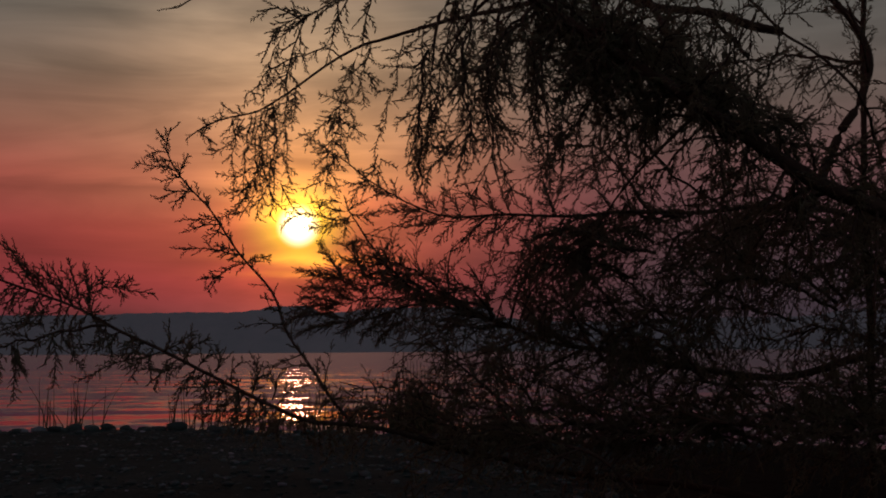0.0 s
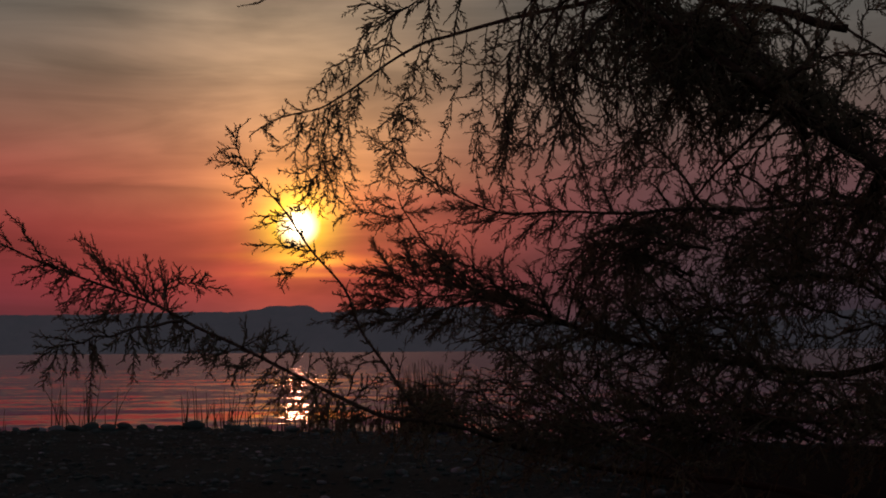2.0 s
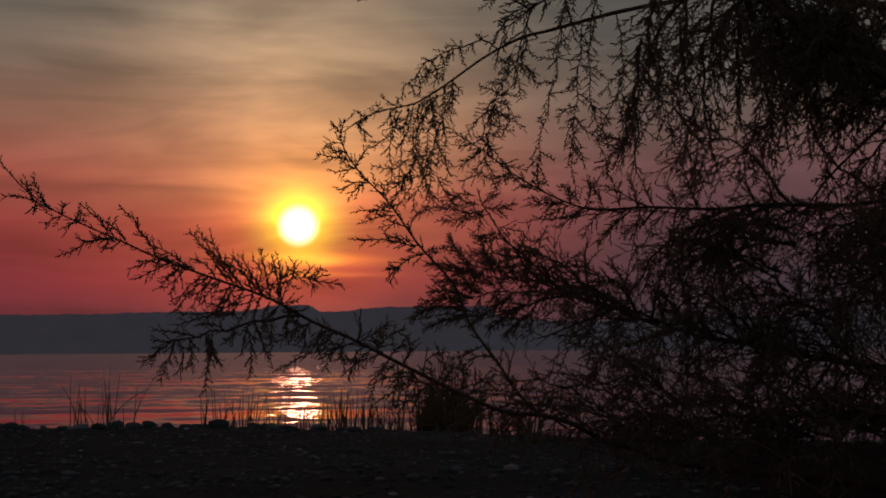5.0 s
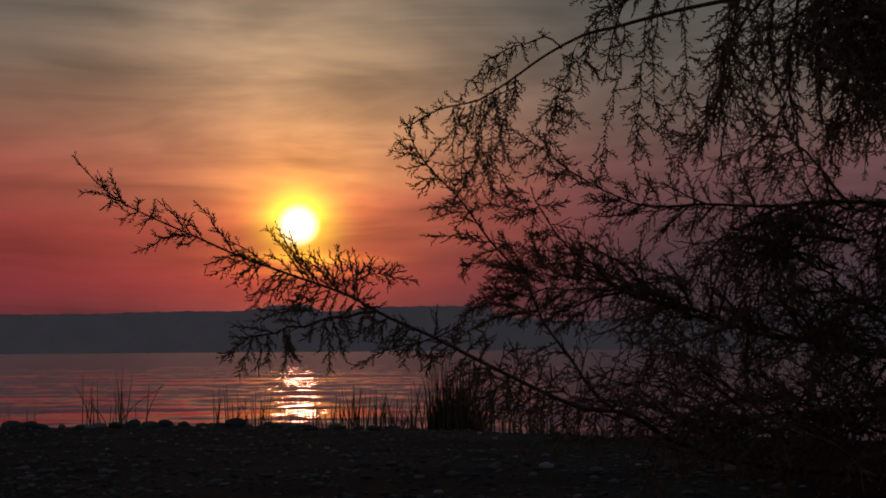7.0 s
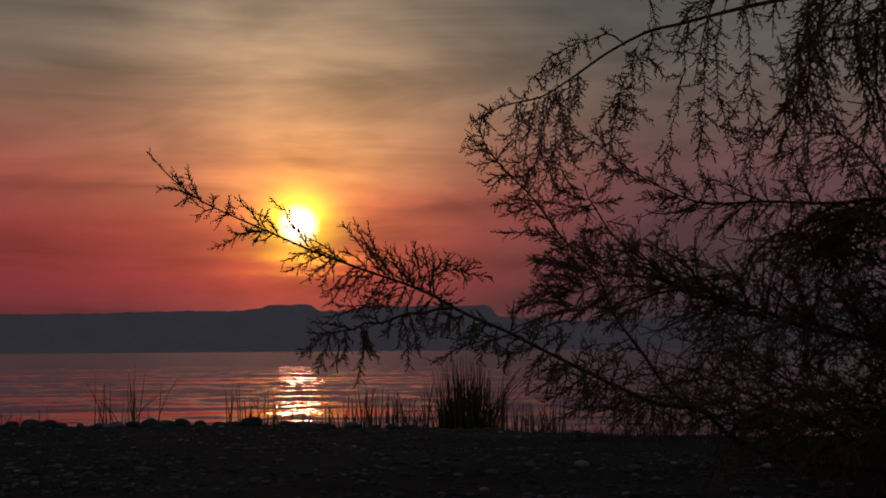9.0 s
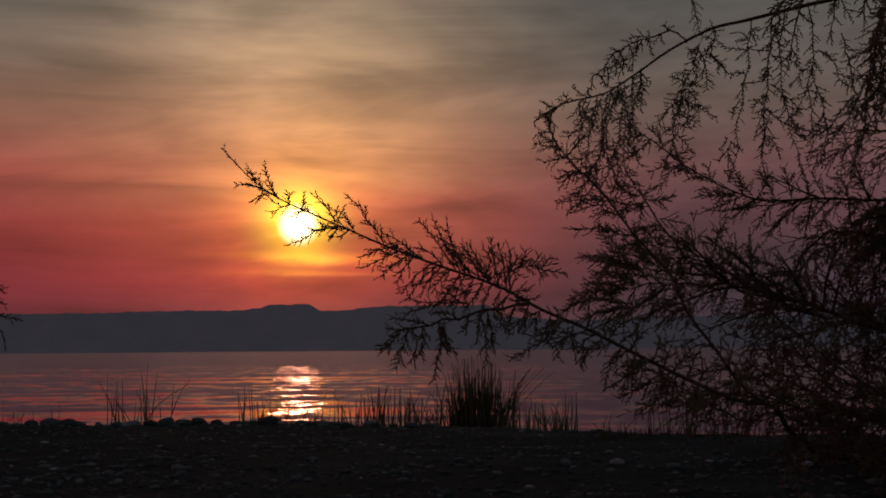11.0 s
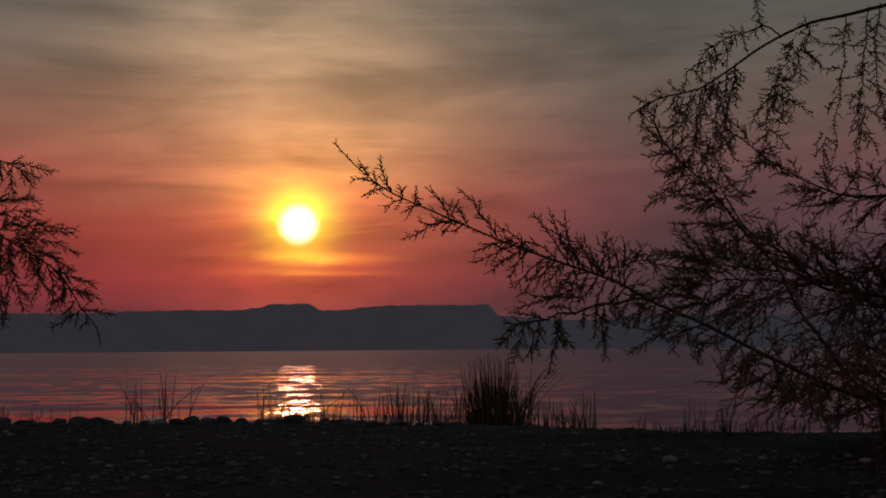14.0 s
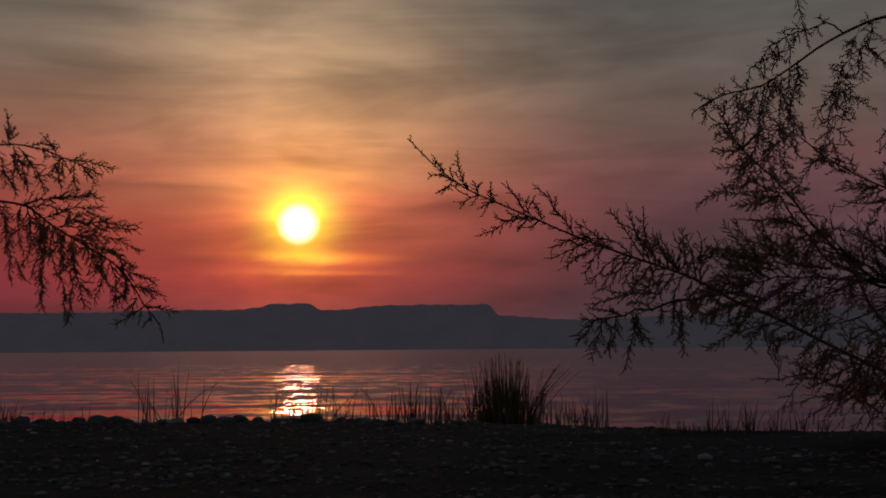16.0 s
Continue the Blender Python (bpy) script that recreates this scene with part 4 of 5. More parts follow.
    fronds(tree, 2.90, [
            [(-0.011, 1.334), (-0.031, 1.364), (-0.051, 1.380)],
            [(0.043, 1.329), (0.023, 1.363), (0.004, 1.388)],
            [(0.083, 1.327), (0.071, 1.363), (0.058, 1.397)],
            [(0.124, 1.327), (0.118, 1.363), (0.099, 1.390)],
            [(0.165, 1.327), (0.152, 1.362), (0.146, 1.397)],
            [(0.219, 1.325), (0.207, 1.362), (0.187, 1.387)],
            [(0.273, 1.324), (0.261, 1.368), (0.248, 1.396)],
            [(0.002, 1.332), (-0.032, 1.302), (-0.067, 1.275)],
            [(0.056, 1.328), (0.015, 1.295), (-0.013, 1.255)],
            [(0.097, 1.326), (0.069, 1.281), (0.040, 1.241)],
            [(0.151, 1.325), (0.123, 1.288), (0.081, 1.254)],
            [(0.205, 1.325), (0.163, 1.280), (0.142, 1.233)],
            [(0.260, 1.325), (0.217, 1.273), (0.196, 1.226)],
            [(-0.052, 1.337), (-0.093, 1.334), (-0.133, 1.337)],
            [(-0.032, 1.334), (-0.066, 1.320), (-0.107, 1.307)]], 2980, every=0.007, size=0.04)
    fronds(tree, 2.90, [
            [(0.020, 1.325), (-0.034, 1.306), (-0.089, 1.293)],
            [(-0.047, 1.341), (-0.088, 1.338), (-0.128, 1.355)],
            [(-0.115, 1.368), (-0.148, 1.382), (-0.166, 1.399)],
            [(-0.155, 1.396), (-0.189, 1.399), (-0.230, 1.397)],
            [(-0.182, 1.413), (-0.203, 1.396), (-0.223, 1.362)],
            [(-0.222, 1.454), (-0.236, 1.486), (-0.256, 1.507)],
            [(-0.209, 1.438), (-0.182, 1.430), (-0.155, 1.423)],
            [(-0.263, 1.486), (-0.290, 1.479), (-0.311, 1.486)],
            [(-0.304, 1.507), (-0.324, 1.521), (-0.338, 1.521)],
            [(-0.249, 1.476), (-0.270, 1.459), (-0.297, 1.438)],
            [(-0.108, 1.364), (-0.114, 1.396), (-0.121, 1.409)],
            [(-0.034, 1.335), (-0.040, 1.361), (-0.053, 1.382)],
            [(-0.000, 1.325), (0.007, 1.354), (0.001, 1.374)]], 2600, every=0.007, size=0.036)
    B([(0.101, 2.90, 1.319), (0.020, 2.90, 1.310), (-0.061, 2.90, 1.302), (-0.116, 2.90, 1.297), (-0.167, 2.90, 1.290)], 0.002, 0.001, 36, leaves=False)
    B([(0.211, 3.12, 1.048), (0.096, 3.12, 1.089), (0.010, 3.12, 1.119), (-0.062, 3.12, 1.151), (-0.127, 3.12, 1.200), (-0.177, 3.12, 1.266), (-0.213, 3.12, 1.325), (-0.241, 3.12, 1.366), (-0.256, 3.12, 1.406)], 0.006, 0.0014, 10, start=0.4, every=0.02, size=0.03, droop=1.0, bristles=0.010)
    fronds(tree, 3.10, [
            [(-0.220, 1.334), (-0.278, 1.340), (-0.336, 1.360), (-0.394, 1.353), (-0.423, 1.331)],
            [(-0.249, 1.359), (-0.292, 1.367), (-0.328, 1.379)],
            [(-0.232, 1.349), (-0.264, 1.330), (-0.296, 1.316)],
            [(-0.242, 1.359), (-0.220, 1.381), (-0.198, 1.388)],
            [(-0.235, 1.352), (-0.191, 1.351), (-0.159, 1.363)],
            [(-0.256, 1.381), (-0.292, 1.389), (-0.321, 1.374)],
            [(-0.271, 1.345), (-0.300, 1.323), (-0.351, 1.321)],
            [(-0.249, 1.337), (-0.249, 1.308), (-0.252, 1.291)],
            [(-0.177, 1.264), (-0.206, 1.276), (-0.235, 1.265)],
            [(-0.199, 1.301), (-0.177, 1.296), (-0.151, 1.290)],
            [(-0.192, 1.286), (-0.228, 1.286), (-0.250, 1.272)],
            [(-0.156, 1.235), (-0.142, 1.249), (-0.134, 1.271)]], 2640, every=0.006, size=0.04)
    B([(1.05, 3.0, 0.95), (1.0, 2.90, 0.98), (0.87, 2.92, 0.94), (0.68, 2.92, 0.94), (0.53, 2.92, 0.97), (0.40, 2.92, 0.99), (0.24, 2.92, 1.03), (0.10, 2.95, 1.08), (-0.02, 3.0, 1.125), (-0.10, 3.02, 1.15)], 0.012, 0.002, 8, start=0.3, every=0.02, size=0.11, droop=1, twigs=30, twig_size=0.3, twig_from=0.3)
    B([base_of(1.1, 2.7), (1.02, 2.60, 0.80), (0.80, 2.60, 0.82), (0.59, 2.60, 0.85), (0.47, 2.65, 0.88), (0.39, 2.70, 0.95), (0.34, 2.75, 1.01), (0.29, 2.80, 1.09)], 0.009, 0.002, 9, start=0.4, every=0.035, size=0.12, droop=2, twigs=8, twig_size=0.25)
    B([base_of(0.55, 2.55), (0.34, 2.50, 0.76), (0.20, 2.50, 0.83), (0.14, 2.55, 0.88), (0.07, 2.60, 0.94), (0.0, 2.60, 1.0), (-0.10, 2.60, 1.08)], 0.006, 0.0015, 11, start=0.4, every=0.03, size=0.12, twigs=8, twig_size=0.2)
    B([(0.80, 2.72, 1.27), (0.89, 2.80, 1.41), (0.93, 2.80, 1.51), (0.98, 2.80, 1.57), (1.0, 2.80, 1.68), (0.97, 2.80, 1.76), (0.92, 2.80, 1.82), (0.85, 2.80, 1.9)], 0.014, 0.007, 12, start=0.7, twigs=4)
    B([(1.06, 2.9, 1.45), (0.88, 2.55, 1.55), (0.72, 2.50, 1.66), (0.64, 2.50, 1.73), (0.57, 2.50, 1.79)], 0.004, 0.0025, 13, start=0.8, every=0.06)
    B([(0.27, 1.95, 1.5), (0.32, 2.40, 1.71), (0.51, 2.54, 1.72), (0.63, 2.54, 1.70), (0.73, 2.54, 1.67)], 0.003, 0.010, 14, leaves=False, name="broken_limb")
    B([(0.59, 2.50, 1.29), (0.48, 2.50, 1.36), (0.43, 2.50, 1.43), (0.39, 2.50, 1.52)], 0.0035, 0.0015, 15, start=0.5, every=0.05)
    # the thick of the crown where the back bough ends
    rng = np.random.default_rng(21)
    for k in range(6):
        root = np.array([-0.05 + 0.045 * k, 3.0 - 0.012 * k, 1.135 - 0.016 * k])
        tip = root + np.array([rng.uniform(-0.26, -0.12), rng.uniform(-0.25, 0.25), rng.uniform(-0.1, 0.12)])
        B([root, (root + tip) / 2 + np.array([0, 0, 0.03]), tip], 0.004, 0.0013, 500 + k, start=0.1, every=0.022, size=0.09, droop=1.5, twigs=6, twig_size=0.16, twig_from=0.2, fall=0.3)
    # the clump that hangs out over the hills
    B([(0.136, 3.25, 1.110), (0.031, 3.25, 1.137), (-0.059, 3.25, 1.139), (-0.150, 3.25, 1.143), (-0.241, 3.25, 1.136), (-0.317, 3.25, 1.117)], 0.005, 0.0012, 37, start=0.2, every=0.014, size=0.05, droop=1.5, twigs=22, twig_size=0.13, twig_from=0.25, fall=0.2)
    B([(-0.059, 3.25, 1.165), (-0.134, 3.25, 1.173), (-0.209, 3.25, 1.181), (-0.270, 3.25, 1.189)], 0.004, 0.0012, 38, start=0.1, every=0.016, size=0.05, droop=1.5, twigs=9, twig_size=0.12, twig_from=0.1, fall=0.0)
    for depth, seed in ((3.22, 2680), (3.28, 2940)):
        fronds(tree, depth, [
            [(-0.262, 1.089), (-0.351, 1.105), (-0.434, 1.076)],
            [(-0.277, 1.112), (-0.336, 1.127), (-0.411, 1.106)],
            [(-0.261, 1.124), (-0.321, 1.142), (-0.373, 1.143)],
            [(-0.247, 1.082), (-0.307, 1.075), (-0.390, 1.050)],
            [(-0.231, 1.134), (-0.305, 1.169), (-0.358, 1.165)],
            [(-0.201, 1.156), (-0.275, 1.194), (-0.349, 1.202)],
            [(-0.230, 1.187), (-0.319, 1.210), (-0.387, 1.218)],
            [(-0.260, 1.187), (-0.289, 1.232), (-0.325, 1.293)],
            [(-0.200, 1.186), (-0.229, 1.247), (-0.243, 1.292)],
            [(-0.185, 1.194), (-0.214, 1.232), (-0.274, 1.247)],
            [(-0.156, 1.133), (-0.202, 1.104), (-0.278, 1.052)],
            [(-0.127, 1.108), (-0.173, 1.081), (-0.218, 1.044)],
            [(-0.098, 1.088), (-0.143, 1.063), (-0.174, 1.025)],
            [(-0.140, 1.168), (-0.169, 1.216), (-0.176, 1.261)],
            [(-0.111, 1.156), (-0.125, 1.201), (-0.105, 1.249)]], seed, every=0.006, size=0.045)
    # thin boughs between it and the ground
    for k in range(12):
        tip = np.array([-0.34 + 0.042 * k, rng.uniform(2.5, 2.95), rng.uniform(0.80, 1.03)])
        root = tip + np.array([rng.uniform(0.25, 0.35), rng.uniform(-0.1, 0.1), rng.uniform(-0.16, 0.02)])
        B([root, (root + tip) / 2 + np.array([0, 0, 0.04]), tip], 0.003, 0.0011, 590 + k, start=0.1, every=0.018, size=0.06, droop=1.5, twigs=5, twig_size=0.14, twig_from=0.2, fall=0.3)
    # a dark clump in the middle of the crown
    for k in range(9):
        tip = np.array([rng.uniform(0.02, 0.25), rng.uniform(2.8, 3.1), rng.uniform(1.15, 1.29)]) if k < 5 else np.array([rng.uniform(0.24, 0.34), rng.uniform(2.9, 3.0), rng.uniform(1.2, 1.3)])
        root = tip + np.array([rng.uniform(0.18, 0.3), rng.uniform(-0.1, 0.1), rng.uniform(-0.06, 0.08)])
        B([root, (root + tip) / 2 + np.array([0, 0, 0.04]), tip], 0.004, 0.0013, 560 + k, start=0.1, every=0.016, size=0.07, droop=1.5, twigs=7, twig_size=0.13, twig_from=0.2, fall=0.3)
    for k in range(6):
        tip = np.array([rng.uniform(0.3, 0.6), rng.uniform(2.7, 3.2), rng.uniform(1.02, 1.2)])
        root = tip + np.array([rng.uniform(0.18, 0.3), rng.uniform(-0.1, 0.1), rng.uniform(-0.1, 0.06)])
        B([root, (root + tip) / 2 + np.array([0, 0, 0.04]), tip], 0.004, 0.0013, 610 + k, start=0.1, every=0.018, size=0.08, droop=1.5, twigs=7, twig_size=0.16, twig_from=0.2, fall=0.3)
    # leaves thick about the foot of the upright stem, and before the tip of the thick limb
    for k in range(9):
        tip = np.array([rng.uniform(0.86, 1.1), rng.uniform(2.6, 3.0), rng.uniform(0.85, 1.35)])
        root = tip + np.array([rng.uniform(0.15, 0.3), rng.uniform(-0.1, 0.1), rng.uniform(-0.15, 0.05)])
        B([root, (root + tip) / 2 + np.array([0, 0, 0.04]), tip], 0.004, 0.0013, 660 + k, start=0.1, every=0.024, size=0.09, droop=1.5, twigs=7, twig_size=0.2, twig_from=0.2, fall=0.3)
    for k in range(5):
        root = np.array([0.02 + 0.04 * k, 1.92, 1.58 - 0.012 * k])
        tip = root + np.array([rng.uniform(-0.08, 0.0), rng.uniform(-0.12, 0.0), rng.uniform(-0.3, -0.12)])
        B([root, (root + tip) / 2 + np.array([-0.02, 0, 0.02]), tip], 0.003, 0.0011, 680 + k, start=0.1, every=0.016, size=0.06, droop=1.5, twigs=5, twig_size=0.1, twig_from=0.2, fall=0.6)
    # low boughs near the ground
    for k in range(28):
        tip = np.array([-0.1 + 0.076 * k if k < 16 else rng.uniform(0.1, 0.9), rng.uniform(2.4, 3.2), rng.uniform(0.74, 0.95)])
        root = np.array([tip[0] + rng.uniform(0.25, 0.4), 2.85, 0.78])
        B([root, (root + tip) / 2 + np.array([0, 0, 0.05]), tip], 0.004, 0.0014, 520 + k, start=0.15, every=0.022, size=0.09, droop=1.0, twigs=8, twig_size=0.2, twig_from=0.15, fall=0.0)
    # sprays that hang from the boughs overhead
    B([(0.5, 3.6, 2.3), (0.25, 3.9, 2.4), (0.081, 3.95, 2.218), (0.085, 3.95, 2.103), (0.091, 3.95, 2.050), (0.092, 3.95, 2.016)], 0.005, 0.0012, 16, start=0.55, every=0.007, size=0.05, droop=1, taper=0.3, bristles=0.007)
    B([(0.08, 2.0, 1.66), (-0.15, 2.02, 1.78), (-0.32, 2.04, 1.71), (-0.43, 2.05, 1.61), (-0.47, 2.05, 1.59)], 0.004, 0.0012, 17, start=0.75, every=0.04, size=0.06)
    # the crown behind: lesser boughs that spring from the limbs
    rng = np.random.default_rng(40)
    wood = np.concatenate(boughs)
    for k in range(28):
        y = rng.uniform(2.2, 3.7)
        tip = np.array([rng.uniform(0.62, 1.1) if k > 24 else rng.uniform(-0.02, 1.15) if k % 4 else rng.uniform(0.3, 0.9), y, 0])
        tip[2] = rng.uniform(0.92, 1.8) if k % 4 else rng.uniform(0.95, 1.3)
        if 1.28 < tip[2] < 1.5 and tip[0] < 0.65:
            tip[2] += 0.24 if k % 2 else -0.2
        ahead = wood[wood[:, 0] > tip[0] + 0.22]
        root = ahead[np.argmin(np.linalg.norm((ahead - tip) * np.array([1, 0.7, 1.0]), axis=1))] if len(ahead) else np.array([1.05, 3.0, 1.2])
        mid = root * 0.5 + tip * 0.5 + np.array([0, 0, rng.uniform(0.03, 0.12)])
        B([root, mid, tip], 0.005, 0.0016, 50 + k, start=0.2, every=0.020, size=0.10, droop=1.5, twigs=9, twig_size=0.26, twig_from=0.2, fall=0.3, twig_droop=1.0)
    set_root(tree, 1.04, 3.0)


def left_tamarisk():
    tree = new("tamarisk_tree")
    tagged(tree, "second tamarisk with feathery boughs hanging over the beach", "tree")
    B = lambda *a, **k: branch(tree, *a, **k)
    B([base_of(-3.2, 2.95), (-3.1, 2.9, 0.95), (-2.95, 2.85, 1.25), (-2.8, 2.8, 1.5), (-2.75, 2.8, 1.8)], 0.02, 0.008, 61, name="trunk", start=0.6, twigs=5)
    B([(-2.95, 2.85, 1.25), (-2.63, 2.75, 1.45), (-2.30, 2.70, 1.43), (-2.115, 2.66, 1.410), (-2.040, 2.66, 1.414), (-2.003, 2.66, 1.411), (-1.965, 2.66, 1.402), (-1.934, 2.66, 1.386), (-1.909, 2.66, 1.372), (-1.887, 2.66, 1.358), (-1.864, 2.66, 1.341)], 0.006, 0.0010, 62, start=0.35, every=0.03, size=0.04, droop=2, bristles=0.009)
    fronds(tree, 2.66, [
            [(-1.921, 1.381), (-1.884, 1.382), (-1.839, 1.368)],
            [(-1.902, 1.371), (-1.877, 1.361), (-1.846, 1.342)],
            [(-1.890, 1.361), (-1.874, 1.346), (-1.862, 1.327)],
            [(-1.932, 1.385), (-1.940, 1.361), (-1.917, 1.313)],
            [(-1.935, 1.384), (-1.945, 1.368), (-1.952, 1.355)],
            [(-1.909, 1.372), (-1.908, 1.338), (-1.896, 1.307)],
            [(-2.005, 1.411), (-1.993, 1.422), (-1.971, 1.421)],
            [(-1.980, 1.407), (-1.978, 1.397), (-1.976, 1.387)],
            [(-2.046, 1.410), (-2.024, 1.362), (-2.016, 1.318)],
            [(-2.034, 1.410), (-2.004, 1.362), (-1.989, 1.320)],
            [(-2.052, 1.394), (-2.027, 1.375), (-2.002, 1.362)],
            [(-2.001, 1.342), (-1.964, 1.346), (-1.936, 1.330)],
            [(-1.953, 1.399), (-1.948, 1.409), (-1.953, 1.418)],
            [(-2.040, 1.400), (-2.037, 1.362), (-2.038, 1.324)],
            [(-2.039, 1.362), (-2.020, 1.339), (-2.007, 1.324)]], 2700, every=0.006)
    B([(-2.95, 2.85, 1.22), (-2.62, 2.75, 1.36), (-2.35, 2.70, 1.34), (-2.137, 2.66, 1.300), (-2.037, 2.66, 1.281), (-2.000, 2.66, 1.269), (-1.968, 2.66, 1.246), (-1.931, 2.66, 1.224), (-1.899, 2.66, 1.205), (-1.849, 2.66, 1.173), (-1.812, 2.66, 1.142), (-1.780, 2.66, 1.098), (-1.759, 2.66, 1.061), (-1.736, 2.66, 1.036), (-1.716, 2.66, 1.014), (-1.706, 2.66, 0.979)], 0.007, 0.0010, 63, start=0.35, every=0.025, size=0.035, droop=1.5, bristles=0.009)
    fronds(tree, 2.66, [
            [(-2.037, 1.281), (-1.945, 1.299), (-1.854, 1.298)],
            [(-1.963, 1.296), (-1.914, 1.303), (-1.889, 1.313)],
            [(-1.912, 1.230), (-1.850, 1.242), (-1.780, 1.237)],
            [(-1.893, 1.217), (-1.825, 1.231), (-1.771, 1.224)],
            [(-1.893, 1.205), (-1.838, 1.213), (-1.780, 1.180)],
            [(-1.975, 1.251), (-1.901, 1.273), (-1.841, 1.272)],
            [(-1.937, 1.230), (-1.876, 1.263), (-1.828, 1.240)],
            [(-1.862, 1.183), (-1.825, 1.178), (-1.787, 1.145)],
            [(-1.812, 1.144), (-1.787, 1.132), (-1.754, 1.112)],
            [(-1.780, 1.101), (-1.743, 1.092), (-1.703, 1.078)],
            [(-1.755, 1.055), (-1.726, 1.055), (-1.688, 1.046)],
            [(-1.754, 1.055), (-1.779, 1.034), (-1.810, 1.015)],
            [(-1.767, 1.076), (-1.782, 1.059), (-1.803, 1.051)],
            [(-1.742, 1.042), (-1.736, 1.030), (-1.741, 1.021)],
            [(-1.780, 1.098), (-1.755, 1.098), (-1.737, 1.076)]], 2740, every=0.0055)
    fronds(tree, 2.66, [
            [(-2.012, 1.274), (-2.001, 1.199), (-2.022, 1.150)],
            [(-1.987, 1.261), (-1.980, 1.187), (-1.999, 1.125)],
            [(-1.975, 1.249), (-1.976, 1.149), (-1.971, 1.045)],
            [(-1.934, 1.226), (-1.935, 1.124), (-1.924, 1.018)],
            [(-1.906, 1.208), (-1.898, 1.124), (-1.890, 1.028)],
            [(-1.950, 1.236), (-1.958, 1.174), (-1.941, 1.122)],
            [(-1.914, 1.213), (-1.917, 1.149), (-1.902, 1.060)],
            [(-1.874, 1.186), (-1.859, 1.148), (-1.833, 1.096)],
            [(-1.849, 1.173), (-1.840, 1.123), (-1.856, 1.072)],
            [(-1.830, 1.158), (-1.811, 1.111), (-1.820, 1.054)],
            [(-1.814, 1.144), (-1.799, 1.111), (-1.811, 1.071)],
            [(-1.793, 1.121), (-1.805, 1.086), (-1.839, 1.074)],
            [(-1.962, 1.243), (-1.971, 1.211), (-1.998, 1.184)],
            [(-1.887, 1.196), (-1.874, 1.167), (-1.881, 1.131)],
            [(-1.929, 1.087), (-1.916, 1.072), (-1.907, 1.065)]], 2780, every=0.0055)
    fronds(tree, 2.68, [
            [(-2.032, 1.282), (-2.050, 1.239), (-2.042, 1.176)],
            [(-2.007, 1.271), (-1.981, 1.226), (-1.967, 1.176)],
            [(-1.969, 1.245), (-1.937, 1.200), (-1.930, 1.150)],
            [(-2.020, 1.276), (-1.988, 1.286), (-1.938, 1.270)],
            [(-1.950, 1.233), (-1.906, 1.244), (-1.868, 1.225)],
            [(-1.918, 1.213), (-1.875, 1.212), (-1.837, 1.187)],
            [(-1.931, 1.223), (-1.943, 1.188), (-1.967, 1.151)],
            [(-1.880, 1.190), (-1.899, 1.175), (-1.917, 1.138)],
            [(-1.843, 1.165), (-1.855, 1.150), (-1.879, 1.125)],
            [(-1.988, 1.257), (-2.019, 1.239), (-2.049, 1.214)],
            [(-1.906, 1.206), (-1.868, 1.187), (-1.855, 1.137)],
            [(-1.855, 1.175), (-1.818, 1.174), (-1.798, 1.137)],
            [(-2.042, 1.164), (-2.027, 1.139), (-2.016, 1.114)],
            [(-1.979, 1.151), (-1.991, 1.113), (-1.988, 1.088)],
            [(-1.901, 1.113), (-1.889, 1.098), (-1.875, 1.088)]], 2820, every=0.0055)
    fronds(tree, 2.66, [
            [(-2.053, 1.410), (-2.048, 1.438), (-2.039, 1.471)],
            [(-2.051, 1.425), (-2.061, 1.444), (-2.066, 1.463)],
            [(-2.090, 1.410), (-2.064, 1.375), (-2.053, 1.325)],
            [(-2.077, 1.362), (-2.051, 1.337), (-2.038, 1.306)],
            [(-2.087, 1.293), (-2.061, 1.237), (-2.062, 1.175)],
            [(-2.075, 1.290), (-2.051, 1.212), (-2.044, 1.113)]], 3020, every=0.006)
    # unseen crown boughs overhead, added to shade the beach on this side
    rng = np.random.default_rng(91)
    for k in range(10):
        tip = np.array([rng.uniform(-3.7, -2.3), rng.uniform(1.9, 3.8), rng.uniform(1.75, 2.3)])
        B([(-2.78, 2.8, 1.6), (np.array([-2.78, 2.8, 1.6]) + tip) / 2 + np.array([0, 0, 0.12]), tip], 0.007, 0.0016, 640 + k, start=0.2, every=0.04, size=0.13, droop=1.5, twigs=10, twig_size=0.4, twig_from=0.2, fall=0.3)
    set_root(tree, -3.2, 2.95)


right_tamarisk()
left_tamarisk()


# ---------------------------------------------------------------- reeds and grass at the water's edge
def blade(heap, rng, x, y, z, height, lean, width, bend):
    """One stiff blade: a thin three-sided stem that tapers and bows."""
    s = np.linspace(0, 1, 6)
    a = rng.uniform(0, 6.3)
    line = np.stack([x + (lean * s + bend * s ** 2.5) * height * math.cos(a), y + (lean * s + bend * s ** 2.5) * height * math.sin(a), z + height * s * (1 - 0.25 * bend * s)], -1)
    heap.add(*tube(line, width * (1 - 0.8 * s), 3))


def reed_tuft(x, y, z, count, spread, height, label, category, mat=REED, width=0.0105, lean=0.10, seed=0, name="reed_tuft", least=0.45):
    rng = np.random.default_rng(seed)
    top = new(name)
    top.location = (x, y, z)
    for k in range(count):
        g = rng.normal(size=2) * spread
        one = Heap()
        blade(one, rng, g[0], g[1] * 0.6, -0.03, height * rng.uniform(least, 1.05), lean * rng.uniform(0.1, 1.8), width * rng.uniform(0.7, 1.2), max(0, rng.normal() * 0.24))
        one.make("stem", mat, top)
    return tagged(top, label, category, group="reeds along the shore")


